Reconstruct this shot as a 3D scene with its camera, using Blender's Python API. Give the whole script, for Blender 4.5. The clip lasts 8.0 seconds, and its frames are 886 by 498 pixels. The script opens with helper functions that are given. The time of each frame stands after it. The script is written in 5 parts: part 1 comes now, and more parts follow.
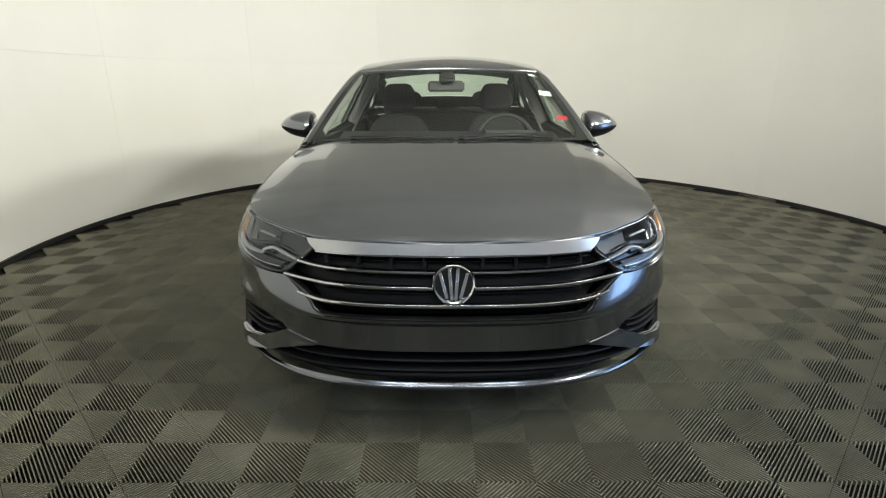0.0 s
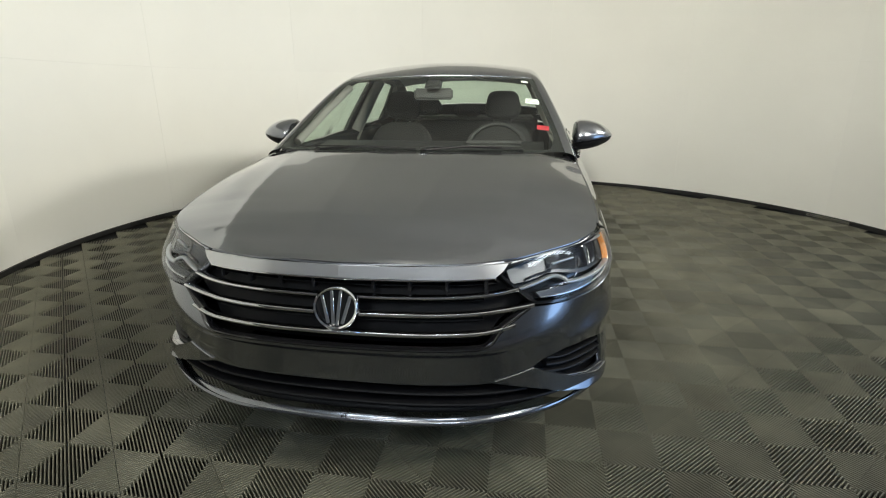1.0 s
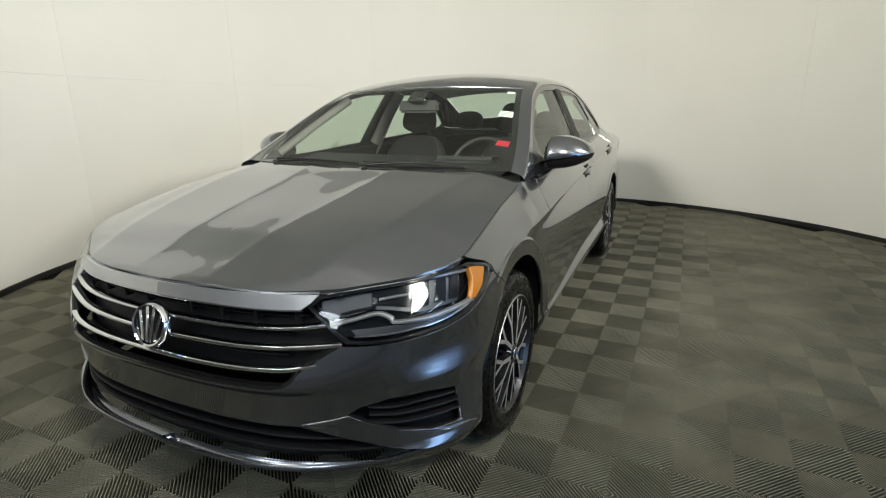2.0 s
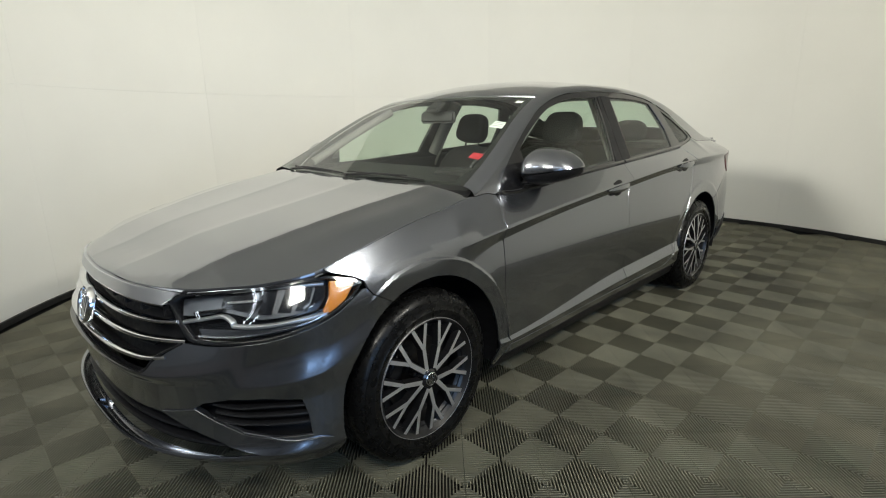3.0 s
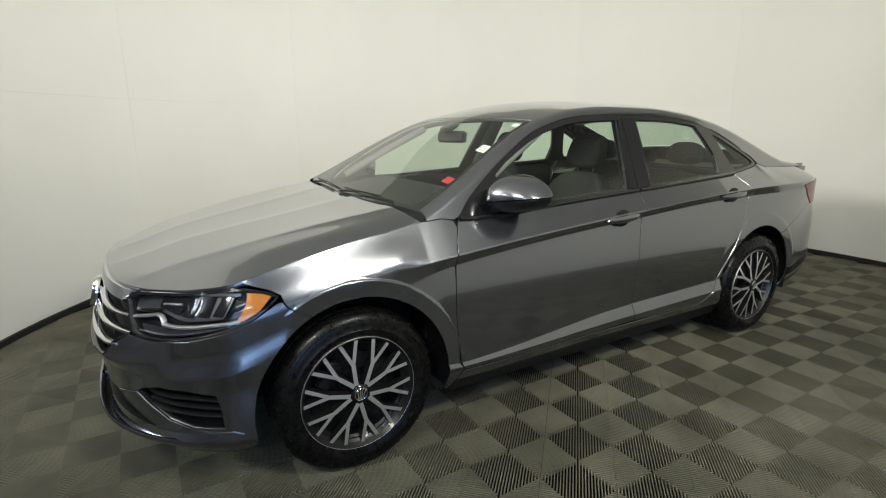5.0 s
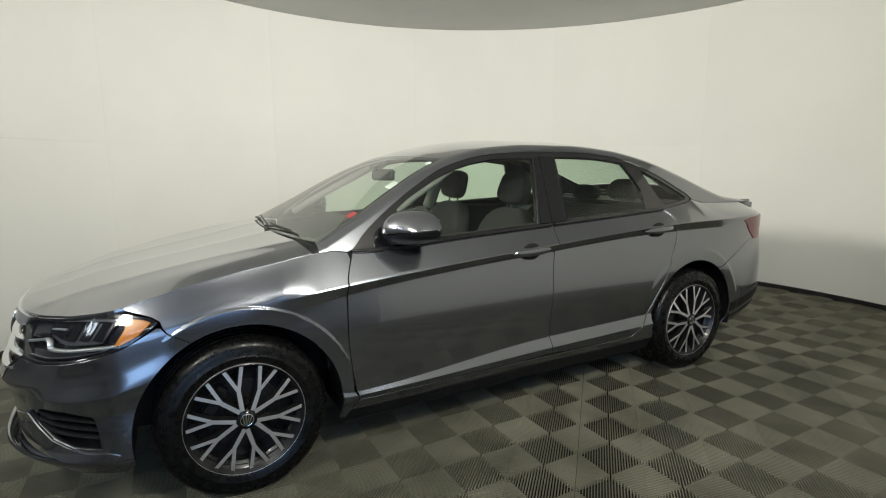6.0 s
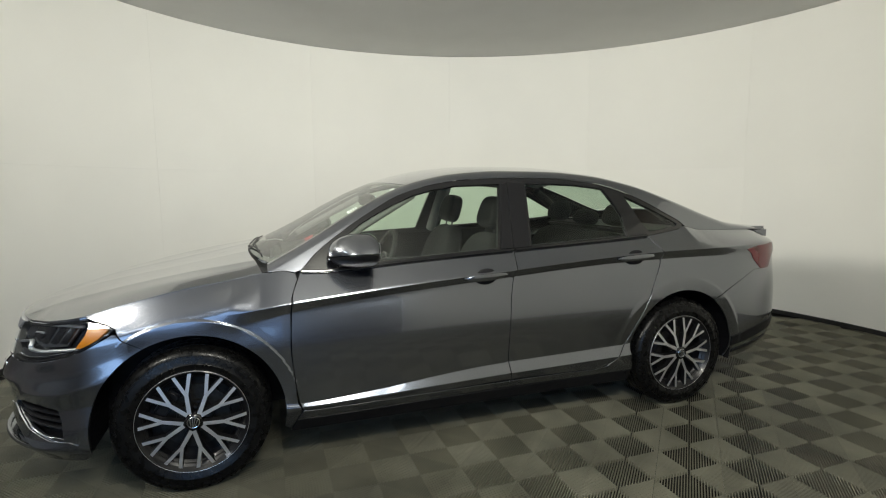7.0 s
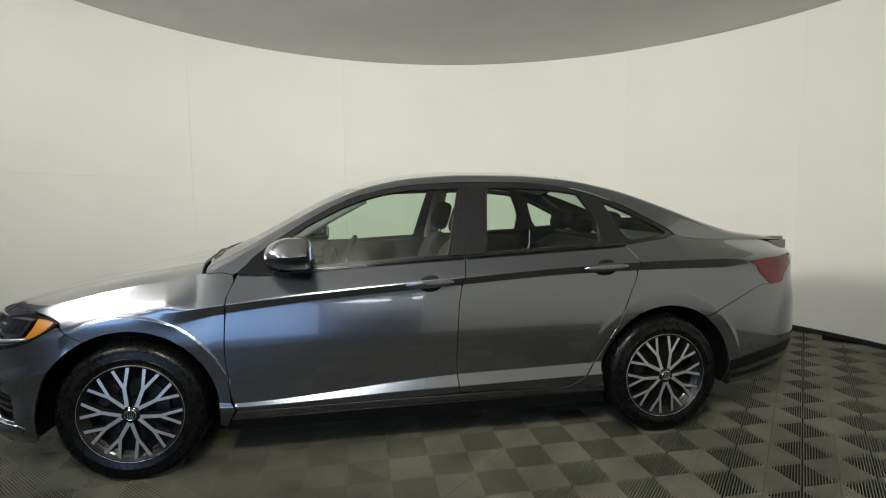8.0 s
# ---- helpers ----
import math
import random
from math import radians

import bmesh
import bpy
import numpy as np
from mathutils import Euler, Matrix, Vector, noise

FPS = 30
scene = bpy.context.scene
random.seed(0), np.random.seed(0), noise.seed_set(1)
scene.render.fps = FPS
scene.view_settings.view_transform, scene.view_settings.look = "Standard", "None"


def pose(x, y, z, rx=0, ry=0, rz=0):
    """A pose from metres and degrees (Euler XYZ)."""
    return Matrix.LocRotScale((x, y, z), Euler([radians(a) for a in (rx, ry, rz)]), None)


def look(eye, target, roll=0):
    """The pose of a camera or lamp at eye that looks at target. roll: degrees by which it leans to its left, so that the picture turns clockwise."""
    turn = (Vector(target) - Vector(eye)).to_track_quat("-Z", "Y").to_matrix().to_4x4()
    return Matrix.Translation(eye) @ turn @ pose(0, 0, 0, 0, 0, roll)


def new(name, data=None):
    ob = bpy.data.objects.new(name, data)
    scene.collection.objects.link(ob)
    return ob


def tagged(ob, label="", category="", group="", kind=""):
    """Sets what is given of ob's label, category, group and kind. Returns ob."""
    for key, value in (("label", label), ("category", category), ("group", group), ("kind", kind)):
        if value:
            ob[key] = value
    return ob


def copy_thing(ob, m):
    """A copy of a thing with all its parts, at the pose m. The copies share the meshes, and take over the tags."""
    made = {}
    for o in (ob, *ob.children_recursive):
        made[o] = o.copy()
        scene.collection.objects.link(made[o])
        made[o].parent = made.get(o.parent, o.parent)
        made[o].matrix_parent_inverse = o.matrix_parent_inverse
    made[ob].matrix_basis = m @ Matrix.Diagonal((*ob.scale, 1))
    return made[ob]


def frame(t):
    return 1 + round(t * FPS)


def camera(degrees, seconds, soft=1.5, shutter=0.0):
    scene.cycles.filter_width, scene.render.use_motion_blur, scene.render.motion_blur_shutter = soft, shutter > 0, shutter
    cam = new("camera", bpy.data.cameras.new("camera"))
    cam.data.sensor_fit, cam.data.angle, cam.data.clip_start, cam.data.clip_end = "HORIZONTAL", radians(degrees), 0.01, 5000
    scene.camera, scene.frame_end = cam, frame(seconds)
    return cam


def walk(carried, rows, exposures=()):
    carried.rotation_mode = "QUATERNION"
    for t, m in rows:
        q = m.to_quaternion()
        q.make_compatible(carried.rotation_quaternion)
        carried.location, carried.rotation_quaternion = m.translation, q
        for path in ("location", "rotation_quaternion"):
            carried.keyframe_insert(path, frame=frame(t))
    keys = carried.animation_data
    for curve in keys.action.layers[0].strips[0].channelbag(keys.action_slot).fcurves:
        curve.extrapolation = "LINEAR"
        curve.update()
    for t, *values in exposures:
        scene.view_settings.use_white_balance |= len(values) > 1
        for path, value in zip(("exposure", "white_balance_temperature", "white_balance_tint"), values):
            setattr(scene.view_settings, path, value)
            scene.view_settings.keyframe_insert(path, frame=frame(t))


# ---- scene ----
cam = camera(81.7, 8.0, soft=1.1)
PATH = [
    (0, (-0.035, -2.437, 1.27), (-0.036, -0.532, 0.659), -0.1),
    (0.5, (0.211, -2.377, 1.274), (0.177, -0.473, 0.663), -0.1),
    (1, (0.563, -2.234, 1.273), (0.252, -0.347, 0.686), -0.3),
    (1.5, (0.941, -1.986, 1.292), (0.382, -0.151, 0.724), -0.6),
    (1.7, (1.13, -1.915, 1.26), (0.493, -0.102, 0.704), -0.5),
    (2.8, (1.994, -1.268, 1.263), (0.684, 0.16, 0.765), -1.2),
    (3, (2.125, -1.172, 1.253), (0.756, 0.2, 0.759), -1.1),
    (3.5, (2.37, -0.978, 1.29), (0.841, 0.214, 0.802), -0.9),
    (4, (2.397, -0.868, 1.288), (0.76, 0.168, 0.791), -0.5),
    (4.2, (2.416, -0.841, 1.296), (0.762, 0.167, 0.797), -0.3),
    (5.3, (2.679, -0.527, 1.345), (0.994, 0.456, 0.902), -0.0),
    (5.5, (2.77, -0.448, 1.353), (1.072, 0.527, 0.949), -0.4),
    (6, (2.914, -0.207, 1.312), (1.174, 0.726, 0.991), -0.4),
    (6.5, (3.04, 0.025, 1.321), (1.222, 0.815, 1.051), -0.4),
    (7, (3.248, 0.331, 1.337), (1.374, 0.985, 1.097), -0.4),
    (7.5, (3.333, 0.669, 1.338), (1.42, 1.202, 1.111), -0.4),
    (8, (3.35, 1.025, 1.294), (1.388, 1.367, 1.101), -0.5),
]
walk(cam, [(t, look(eye, target, roll)) for t, eye, target, roll in PATH], exposures=[(0, 0.31), (1.5, 0.14), (3.5, 0.05), (5.5, 0.02), (6.5, -0.06), (8, -0.14)])

# ---- light ----
world = bpy.data.worlds.new("world")
scene.world = world
world.use_nodes = True
world.node_tree.nodes["Background"].inputs[0].default_value = (0.75, 0.85, 1.0, 1)
world.node_tree.nodes["Background"].inputs[1].default_value = 0.006
scene.view_settings.exposure = 0.0


def area_lamp(name, eye, target, sx, sy, watts, color=(1, 1, 1)):
    data = bpy.data.lights.new(name, "AREA")
    data.shape, data.size, data.size_y, data.energy, data.color = "RECTANGLE", sx, sy, watts, color
    ob = new(name, data)
    ob.matrix_world = look(eye, target)
    return ob


# unseen flood lights, assumed before the studio's open side; fluorescent tubes in the garage
LAMPS = [((-0.25, -2.55, 2.70), (2.0, 4.6, 2.4), 59, 92), ((2.60, -1.75, 2.70), (-3.2, 1.3, 2.2), 54, 100), ((3.60, 0.75, 2.75), (-2.6, 2.6, 1.5), 48, 112)]
for eye, aim, watts, spread in LAMPS:
    area_lamp("flood_lamp", eye, aim, 0.75, 0.32, watts, (1.0, 0.970, 0.850)).data.spread = radians(spread)
# daylight through the open roller door of the garage
area_lamp("daylight", (8.1, -1.9, 1.6), (0, -0.2, 1.1), 4.2, 2.9, 72, (0.42, 0.66, 1.0))
TUBES = [(-1.6, -5.2, 14), (-0.95, -5.2, 14), (0.95, -5.2, 14), (1.6, -5.2, 14), (5.8, -2.2, 12), (5.8, 1.6, 12), (5.8, 5.2, 12), (-5.6, -3.4, 16)]
for tx, ty, watts in TUBES:
    area_lamp("tube_lamp", (tx, ty, 3.72), (tx, ty, 0), 0.25, 1.5, watts, (0.80, 0.90, 1.0))


# ---- materials ----
def mat(name, color, rough=0.5, metal=0.0, coat=0.0, noise_scale=0.0, noise_amt=0.0, bump=0.0, bump_scale=200.0, spec=0.5, coat_rough=0.03,
        rough_amt=0.0, random_amt=0.0, world_wide=False):
    m = bpy.data.materials.new(name)
    m.use_nodes = True
    nt = m.node_tree
    b = nt.nodes["Principled BSDF"]
    b.inputs["Base Color"].default_value = (*color, 1)
    b.inputs["Roughness"].default_value = rough
    b.inputs["Metallic"].default_value = metal
    b.inputs["Coat Weight"].default_value = coat
    b.inputs["Coat Roughness"].default_value = coat_rough
    b.inputs["Specular IOR Level"].default_value = spec
    geo = nt.nodes.new("ShaderNodeTexCoord")
    where = nt.nodes.new("ShaderNodeNewGeometry").outputs["Position"] if world_wide else geo.outputs["Object"]
    if noise_amt or rough_amt or random_amt:
        n = nt.nodes.new("ShaderNodeTexNoise")
        n.inputs["Scale"].default_value = noise_scale
        n.inputs["Detail"].default_value = 6
        nt.links.new(where, n.inputs["Vector"])
        mix = nt.nodes.new("ShaderNodeMapRange")
        mix.inputs["From Min"].default_value, mix.inputs["From Max"].default_value = 0.3, 0.7
        mix.inputs["To Min"].default_value, mix.inputs["To Max"].default_value = 1 - noise_amt, 1 + noise_amt
        nt.links.new(n.outputs["Fac"], mix.inputs["Value"])
        vm = nt.nodes.new("ShaderNodeVectorMath")
        vm.operation = "SCALE"
        vm.inputs[0].default_value = color
        nt.links.new(mix.outputs["Result"], vm.inputs["Scale"])
        out = vm
        if random_amt:
            info = nt.nodes.new("ShaderNodeObjectInfo")
            mr = nt.nodes.new("ShaderNodeMapRange")
            mr.inputs["To Min"].default_value, mr.inputs["To Max"].default_value = 1 - random_amt, 1 + random_amt
            nt.links.new(info.outputs["Random"], mr.inputs["Value"])
            out = nt.nodes.new("ShaderNodeVectorMath")
            out.operation = "SCALE"
            nt.links.new(vm.outputs["Vector"], out.inputs[0])
            nt.links.new(mr.outputs["Result"], out.inputs["Scale"])
        nt.links.new(out.outputs["Vector"], b.inputs["Base Color"])
        if rough_amt:
            rr = nt.nodes.new("ShaderNodeMapRange")
            rr.inputs["From Min"].default_value, rr.inputs["From Max"].default_value = 0.3, 0.7
            rr.inputs["To Min"].default_value, rr.inputs["To Max"].default_value = rough - rough_amt, rough + rough_amt
            nt.links.new(n.outputs["Fac"], rr.inputs["Value"])
            nt.links.new(rr.outputs["Result"], b.inputs["Roughness"])
    if bump:
        n2 = nt.nodes.new("ShaderNodeTexNoise")
        n2.inputs["Scale"].default_value = bump_scale
        n2.inputs["Detail"].default_value = 4
        nt.links.new(geo.outputs["Object"], n2.inputs["Vector"])
        bp = nt.nodes.new("ShaderNodeBump")
        bp.inputs["Strength"].default_value = bump
        bp.inputs["Distance"].default_value = 0.002
        nt.links.new(n2.outputs["Fac"], bp.inputs["Height"])
        nt.links.new(bp.outputs["Normal"], b.inputs["Normal"])
    return m


def glass_mat(name, tint, gloss_rough=0.02, base=0.06):
    m = bpy.data.materials.new(name)
    m.use_nodes = True
    nt = m.node_tree
    nt.nodes.remove(nt.nodes["Principled BSDF"])
    tr, gl, mx, lw, pw, mr = (nt.nodes.new(k) for k in ("ShaderNodeBsdfTransparent", "ShaderNodeBsdfGlossy", "ShaderNodeMixShader", "ShaderNodeLayerWeight", "ShaderNodeMath", "ShaderNodeMapRange"))
    tr.inputs["Color"].default_value = (*tint, 1)
    gl.inputs["Roughness"].default_value = gloss_rough
    pw.operation = "POWER"
    pw.inputs[1].default_value = 4.5
    mr.inputs["To Min"].default_value, mr.inputs["To Max"].default_value = base, 0.95
    nt.links.new(lw.outputs["Facing"], pw.inputs[0])
    nt.links.new(pw.outputs["Value"], mr.inputs["Value"])
    nt.links.new(mr.outputs["Result"], mx.inputs["Fac"])
    nt.links.new(tr.outputs["BSDF"], mx.inputs[1])
    nt.links.new(gl.outputs["BSDF"], mx.inputs[2])
    nt.links.new(mx.outputs["Shader"], nt.nodes["Material Output"].inputs["Surface"])
    return m


def glow_mat(name, color, strength):
    m = bpy.data.materials.new(name)
    m.use_nodes = True
    b = m.node_tree.nodes["Principled BSDF"]
    b.inputs["Emission Color"].default_value = (*color, 1)
    b.inputs["Emission Strength"].default_value = strength
    return m


PAINT = mat("grey_metallic_paint", (0.206, 0.217, 0.242), 0.205, 0.95, 1.0, 900, 0.10, coat_rough=0.02)
PAINT.node_tree.nodes["Principled BSDF"].inputs["Coat IOR"].default_value = 1.6
CHROME = mat("chrome", (0.82, 0.83, 0.85), 0.08, 1.0, noise_scale=30, rough_amt=0.03)
SATIN = mat("satin_chrome", (0.66, 0.67, 0.69), 0.32, 0.9, noise_scale=6, rough_amt=0.02)
BLACK = mat("black_plastic", (0.007, 0.007, 0.008), 0.45, spec=0.25, noise_scale=80, noise_amt=0.15, rough_amt=0.08, bump=0.1)
GLOSSBLACK = mat("gloss_black", (0.008, 0.008, 0.009), 0.12, coat=0.5, noise_scale=20, rough_amt=0.03)
RUBBER = mat("tyre_rubber", (0.0045, 0.0045, 0.0045), 0.30, spec=0.22, noise_scale=40, noise_amt=0.25, rough_amt=0.12, bump=0.15, bump_scale=120)
MACHINED = mat("machined_alloy", (0.74, 0.74, 0.74), 0.36, 0.85, noise_scale=150, rough_amt=0.06)
DARKALLOY = mat("dark_alloy", (0.008, 0.008, 0.009), 0.35, 0.2, 0.2, noise_scale=40, rough_amt=0.05)
STEEL = mat("brake_steel", (0.06, 0.058, 0.055), 0.45, 1.0, noise_scale=60, noise_amt=0.2)
GLASS = glass_mat("green_glass", (0.80, 0.91, 0.82), base=0.06)
SHIELD = glass_mat("windshield_glass", (0.84, 0.91, 0.85), base=0.065)
LENS = glass_mat("clear_lens", (0.90, 0.92, 0.94), 0.01, base=0.03)
AMBER = mat("amber_reflector", (0.50, 0.17, 0.006), 0.2, coat=0.8, noise_scale=200, noise_amt=0.1, bump=0.3, bump_scale=300)
RED = mat("red_lens", (0.13, 0.006, 0.012), 0.22, coat=0.4, noise_scale=80, noise_amt=0.1)
LAMPREFL = mat("lamp_reflector", (0.085, 0.088, 0.094), 0.42, 1.0, noise_scale=60, rough_amt=0.05)
CLOTH = mat("black_cloth", (0.011, 0.011, 0.011), 0.9, noise_scale=300, noise_amt=0.3, bump=0.4, bump_scale=600)
TRIM = mat("dark_interior_plastic", (0.014, 0.014, 0.015), 0.6, noise_scale=120, noise_amt=0.15, bump=0.2, bump_scale=500)
LINER = mat("grey_headliner", (0.42, 0.41, 0.38), 0.95, noise_scale=200, noise_amt=0.08, bump=0.2)
BELT = mat("pale_pillar_trim", (0.22, 0.215, 0.20), 0.7, noise_scale=80, noise_amt=0.06)
PAPER = mat("white_sticker", (0.75, 0.78, 0.76), 0.6, noise_scale=60, noise_amt=0.05)
REDSTICK = mat("red_sticker", (0.36, 0.02, 0.03), 0.6, noise_scale=60, noise_amt=0.1)
INK = mat("grey_ink", (0.2, 0.22, 0.22), 0.7, noise_scale=100, noise_amt=0.1)
WALLPAINT = mat("white_wall_paint", (0.80, 0.795, 0.75), 0.75, noise_scale=1.3, noise_amt=0.018, bump=0.06, bump_scale=60, random_amt=0.012)
CEILPAINT = mat("ceiling_paint", (0.62, 0.62, 0.60), 0.9, noise_scale=1.5, noise_amt=0.03, bump=0.1, bump_scale=40)
TILE = mat("grey_tile_plastic", (0.160, 0.155, 0.116), 0.48, spec=0.3, noise_scale=3.5, noise_amt=0.26, world_wide=True, rough_amt=0.10, random_amt=0.12, bump=0.15, bump_scale=150)
UNDER = mat("dark_subfloor", (0.008, 0.008, 0.007), 0.9, noise_scale=15, noise_amt=0.3)
EDGE = mat("black_edge_trim", (0.012, 0.012, 0.012), 0.55, noise_scale=25, noise_amt=0.4, rough_amt=0.12)
CONCRETE = mat("brown_concrete", (0.09, 0.074, 0.062), 0.5, noise_scale=1.6, noise_amt=0.35, rough_amt=0.15, bump=0.3, bump_scale=30)
GARAGE = mat("garage_wall_paint", (0.38, 0.365, 0.34), 0.8, noise_scale=2.5, noise_amt=0.10, bump=0.2, bump_scale=25)
SUVPAINT = mat("pale_suv_paint", (0.42, 0.40, 0.36), 0.35, 0.2, 0.8, noise_scale=30, noise_amt=0.1)
YELLOW = mat("yellow_plastic", (0.65, 0.48, 0.02), 0.5, noise_scale=40, noise_amt=0.1)
SIGNRED = mat("red_sign", (0.45, 0.03, 0.02), 0.5, noise_scale=30, noise_amt=0.1)
TUBEGLOW = glow_mat("tube_glow", (0.85, 0.93, 1.0), 12.0)
DAYGLOW = glow_mat("daylight_outside", (0.30, 0.55, 1.0), 1.5)
FLOODGLOW = glow_mat("flood_glow", (1.0, 0.98, 0.93), 12.0)


# ---- shape tools ----
def mono(xs, ys):
    """Monotone cubic through knots, as a function of arrays."""
    xs, ys = np.array(xs, float), np.array(ys, float)
    h, d = np.diff(xs), np.diff(ys) / np.diff(xs)
    m = np.zeros(len(xs))
    for k in range(1, len(xs) - 1):
        if d[k - 1] * d[k] > 0:
            w1, w2 = 2 * h[k] + h[k - 1], h[k] + 2 * h[k - 1]
            m[k] = (w1 + w2) / (w1 / d[k - 1] + w2 / d[k])
    m[0], m[-1] = d[0], d[-1]

    def f(x):
        x = np.clip(np.asarray(x, float), xs[0], xs[-1])
        k = np.clip(np.searchsorted(xs, x, side="right") - 1, 0, len(xs) - 2)
        t = (x - xs[k]) / h[k]
        return (ys[k] * (1 + 2 * t) * (1 - t) ** 2 + m[k] * h[k] * t * (1 - t) ** 2 + ys[k + 1] * t * t * (3 - 2 * t)
                + m[k + 1] * h[k] * t * t * (t - 1))
    return f


def cubic(xs, ys):
    """Natural cubic spline through knots."""
    xs, ys = np.array(xs, float), np.array(ys, float)
    n, h = len(xs), np.diff(xs)
    a, r = np.eye(n), np.zeros(n)
    for k in range(1, n - 1):
        a[k, k - 1], a[k, k], a[k, k + 1] = h[k - 1], 2 * (h[k - 1] + h[k]), h[k]
        r[k] = 6 * ((ys[k + 1] - ys[k]) / h[k] - (ys[k] - ys[k - 1]) / h[k - 1])
    q = np.linalg.solve(a, r)

    def f(x):
        x = np.clip(np.asarray(x, float), xs[0], xs[-1])
        k = np.clip(np.searchsorted(xs, x, side="right") - 1, 0, n - 2)
        u, v = xs[k + 1] - x, x - xs[k]
        return (q[k] * u**3 + q[k + 1] * v**3) / (6 * h[k]) + (ys[k] / h[k] - q[k] * h[k] / 6) * u + (ys[k + 1] / h[k] - q[k + 1] * h[k] / 6) * v
    return f


def mesh_object(name, verts, faces, material, parent=None, label="", normals=None, smooth=False):
    me = bpy.data.meshes.new(name)
    me.from_pydata([tuple(map(float, v)) for v in verts], [], [tuple(map(int, f)) for f in faces])
    for m in material if isinstance(material, (list, tuple)) else [material]:
        me.materials.append(m)
    if smooth or normals is not None:
        me.shade_smooth()
    if normals is not None:
        me.normals_split_custom_set_from_vertices([tuple(map(float, v)) for v in normals])
    me.update()
    ob = new(name, me)
    if parent is not None:
        ob.parent = parent
    return tagged(ob, label)


def part(name, bm, material, parent, label="", smooth=False):
    """A bmesh as one mesh object under a thing or a part."""
    bmesh.ops.recalc_face_normals(bm, faces=bm.faces)
    me = bpy.data.meshes.new(name)
    bm.to_mesh(me)
    bm.free()
    for m in material if isinstance(material, (list, tuple)) else [material]:
        me.materials.append(m)
    if smooth:
        me.shade_smooth()
        me.set_sharp_from_angle(angle=radians(38))
    ob = new(name, me)
    if parent is not None:
        ob.parent = parent
    return tagged(ob, label)


def box_bm(bm, c, size, m=None, bevel=0.0):
    b = bmesh.new()
    bmesh.ops.create_cube(b, size=1)
    bmesh.ops.scale(b, vec=size, verts=b.verts)
    if bevel:
        bmesh.ops.bevel(b, geom=b.edges[:], offset=bevel, segments=3, affect="EDGES")
    bmesh.ops.transform(b, matrix=Matrix.Translation(c) @ (m or Matrix.Identity(4)), verts=b.verts)
    me = bpy.data.meshes.new("scratch")
    b.to_mesh(me)
    b.free()
    bm.from_mesh(me)
    bpy.data.meshes.remove(me)
    return bm


def lathe(profile, n=64, axis="x"):
    """Verts and faces of (r, a) pairs turned about an axis."""
    verts, faces = [], []
    for i in range(n):
        c, s = math.cos(2 * math.pi * i / n), math.sin(2 * math.pi * i / n)
        for r, a in profile:
            verts.append((a, r * c, r * s) if axis == "x" else (r * c, r * s, a))
    k = len(profile)
    for i in range(n):
        j = (i + 1) % n
        for q in range(k - 1):
            faces.append((i * k + q, i * k + q + 1, j * k + q + 1, j * k + q))
    return verts, faces


def lathe_bm(profile, n=64, axis="x"):
    v, f = lathe(profile, n, axis)
    bm = bmesh.new()
    vs = [bm.verts.new(p) for p in v]
    for q in f:
        bm.faces.new([vs[i] for i in q])
    bmesh.ops.remove_doubles(bm, verts=bm.verts, dist=1e-5)
    return bm


def tube_bm(path, radius, n=10, bm=None):
    """A round bar along points."""
    bm = bm or bmesh.new()
    rings = []
    path = [Vector(p) for p in path]
    for i, p in enumerate(path):
        t = (path[min(i + 1, len(path) - 1)] - path[max(i - 1, 0)]).normalized()
        side = t.cross(Vector((0, 0, 1)))
        side = side.normalized() if side.length > 1e-3 else Vector((1, 0, 0))
        up = side.cross(t)
        r = radius[i] if isinstance(radius, (list, tuple)) else radius
        rings.append([bm.verts.new(p + r * (math.cos(a) * side + math.sin(a) * up)) for a in (2 * math.pi * k / n for k in range(n))])
    for a, b in zip(rings, rings[1:]):
        for k in range(n):
            bm.faces.new((a[k], a[(k + 1) % n], b[(k + 1) % n], b[k]))
    bm.faces.new(rings[0][::-1])
    bm.faces.new(rings[-1])
    return bm


def dense(poly, step, closed=True):
    out = []
    n = len(poly)
    for i in range(n if closed else n - 1):
        a, b = np.array(poly[i], float), np.array(poly[(i + 1) % n], float)
        k = max(1, int(np.ceil(np.max(np.abs(b - a) / step))))
        out += [a + (b - a) * j / k for j in range(k)]
    if not closed:
        out.append(np.array(poly[-1], float))
    return np.array(out)


def inside(pts, polys):
    hit = np.zeros(len(pts), bool)
    for poly in polys:
        a, b = poly, np.roll(poly, -1, 0)
        for (x0, y0), (x1, y1) in zip(a, b):
            if y0 != y1:
                cross = (y0 > pts[:, 1]) != (y1 > pts[:, 1])
                hit ^= cross & (pts[:, 0] < (x1 - x0) * (pts[:, 1] - y0) / (y1 - y0) + x0)
    return hit


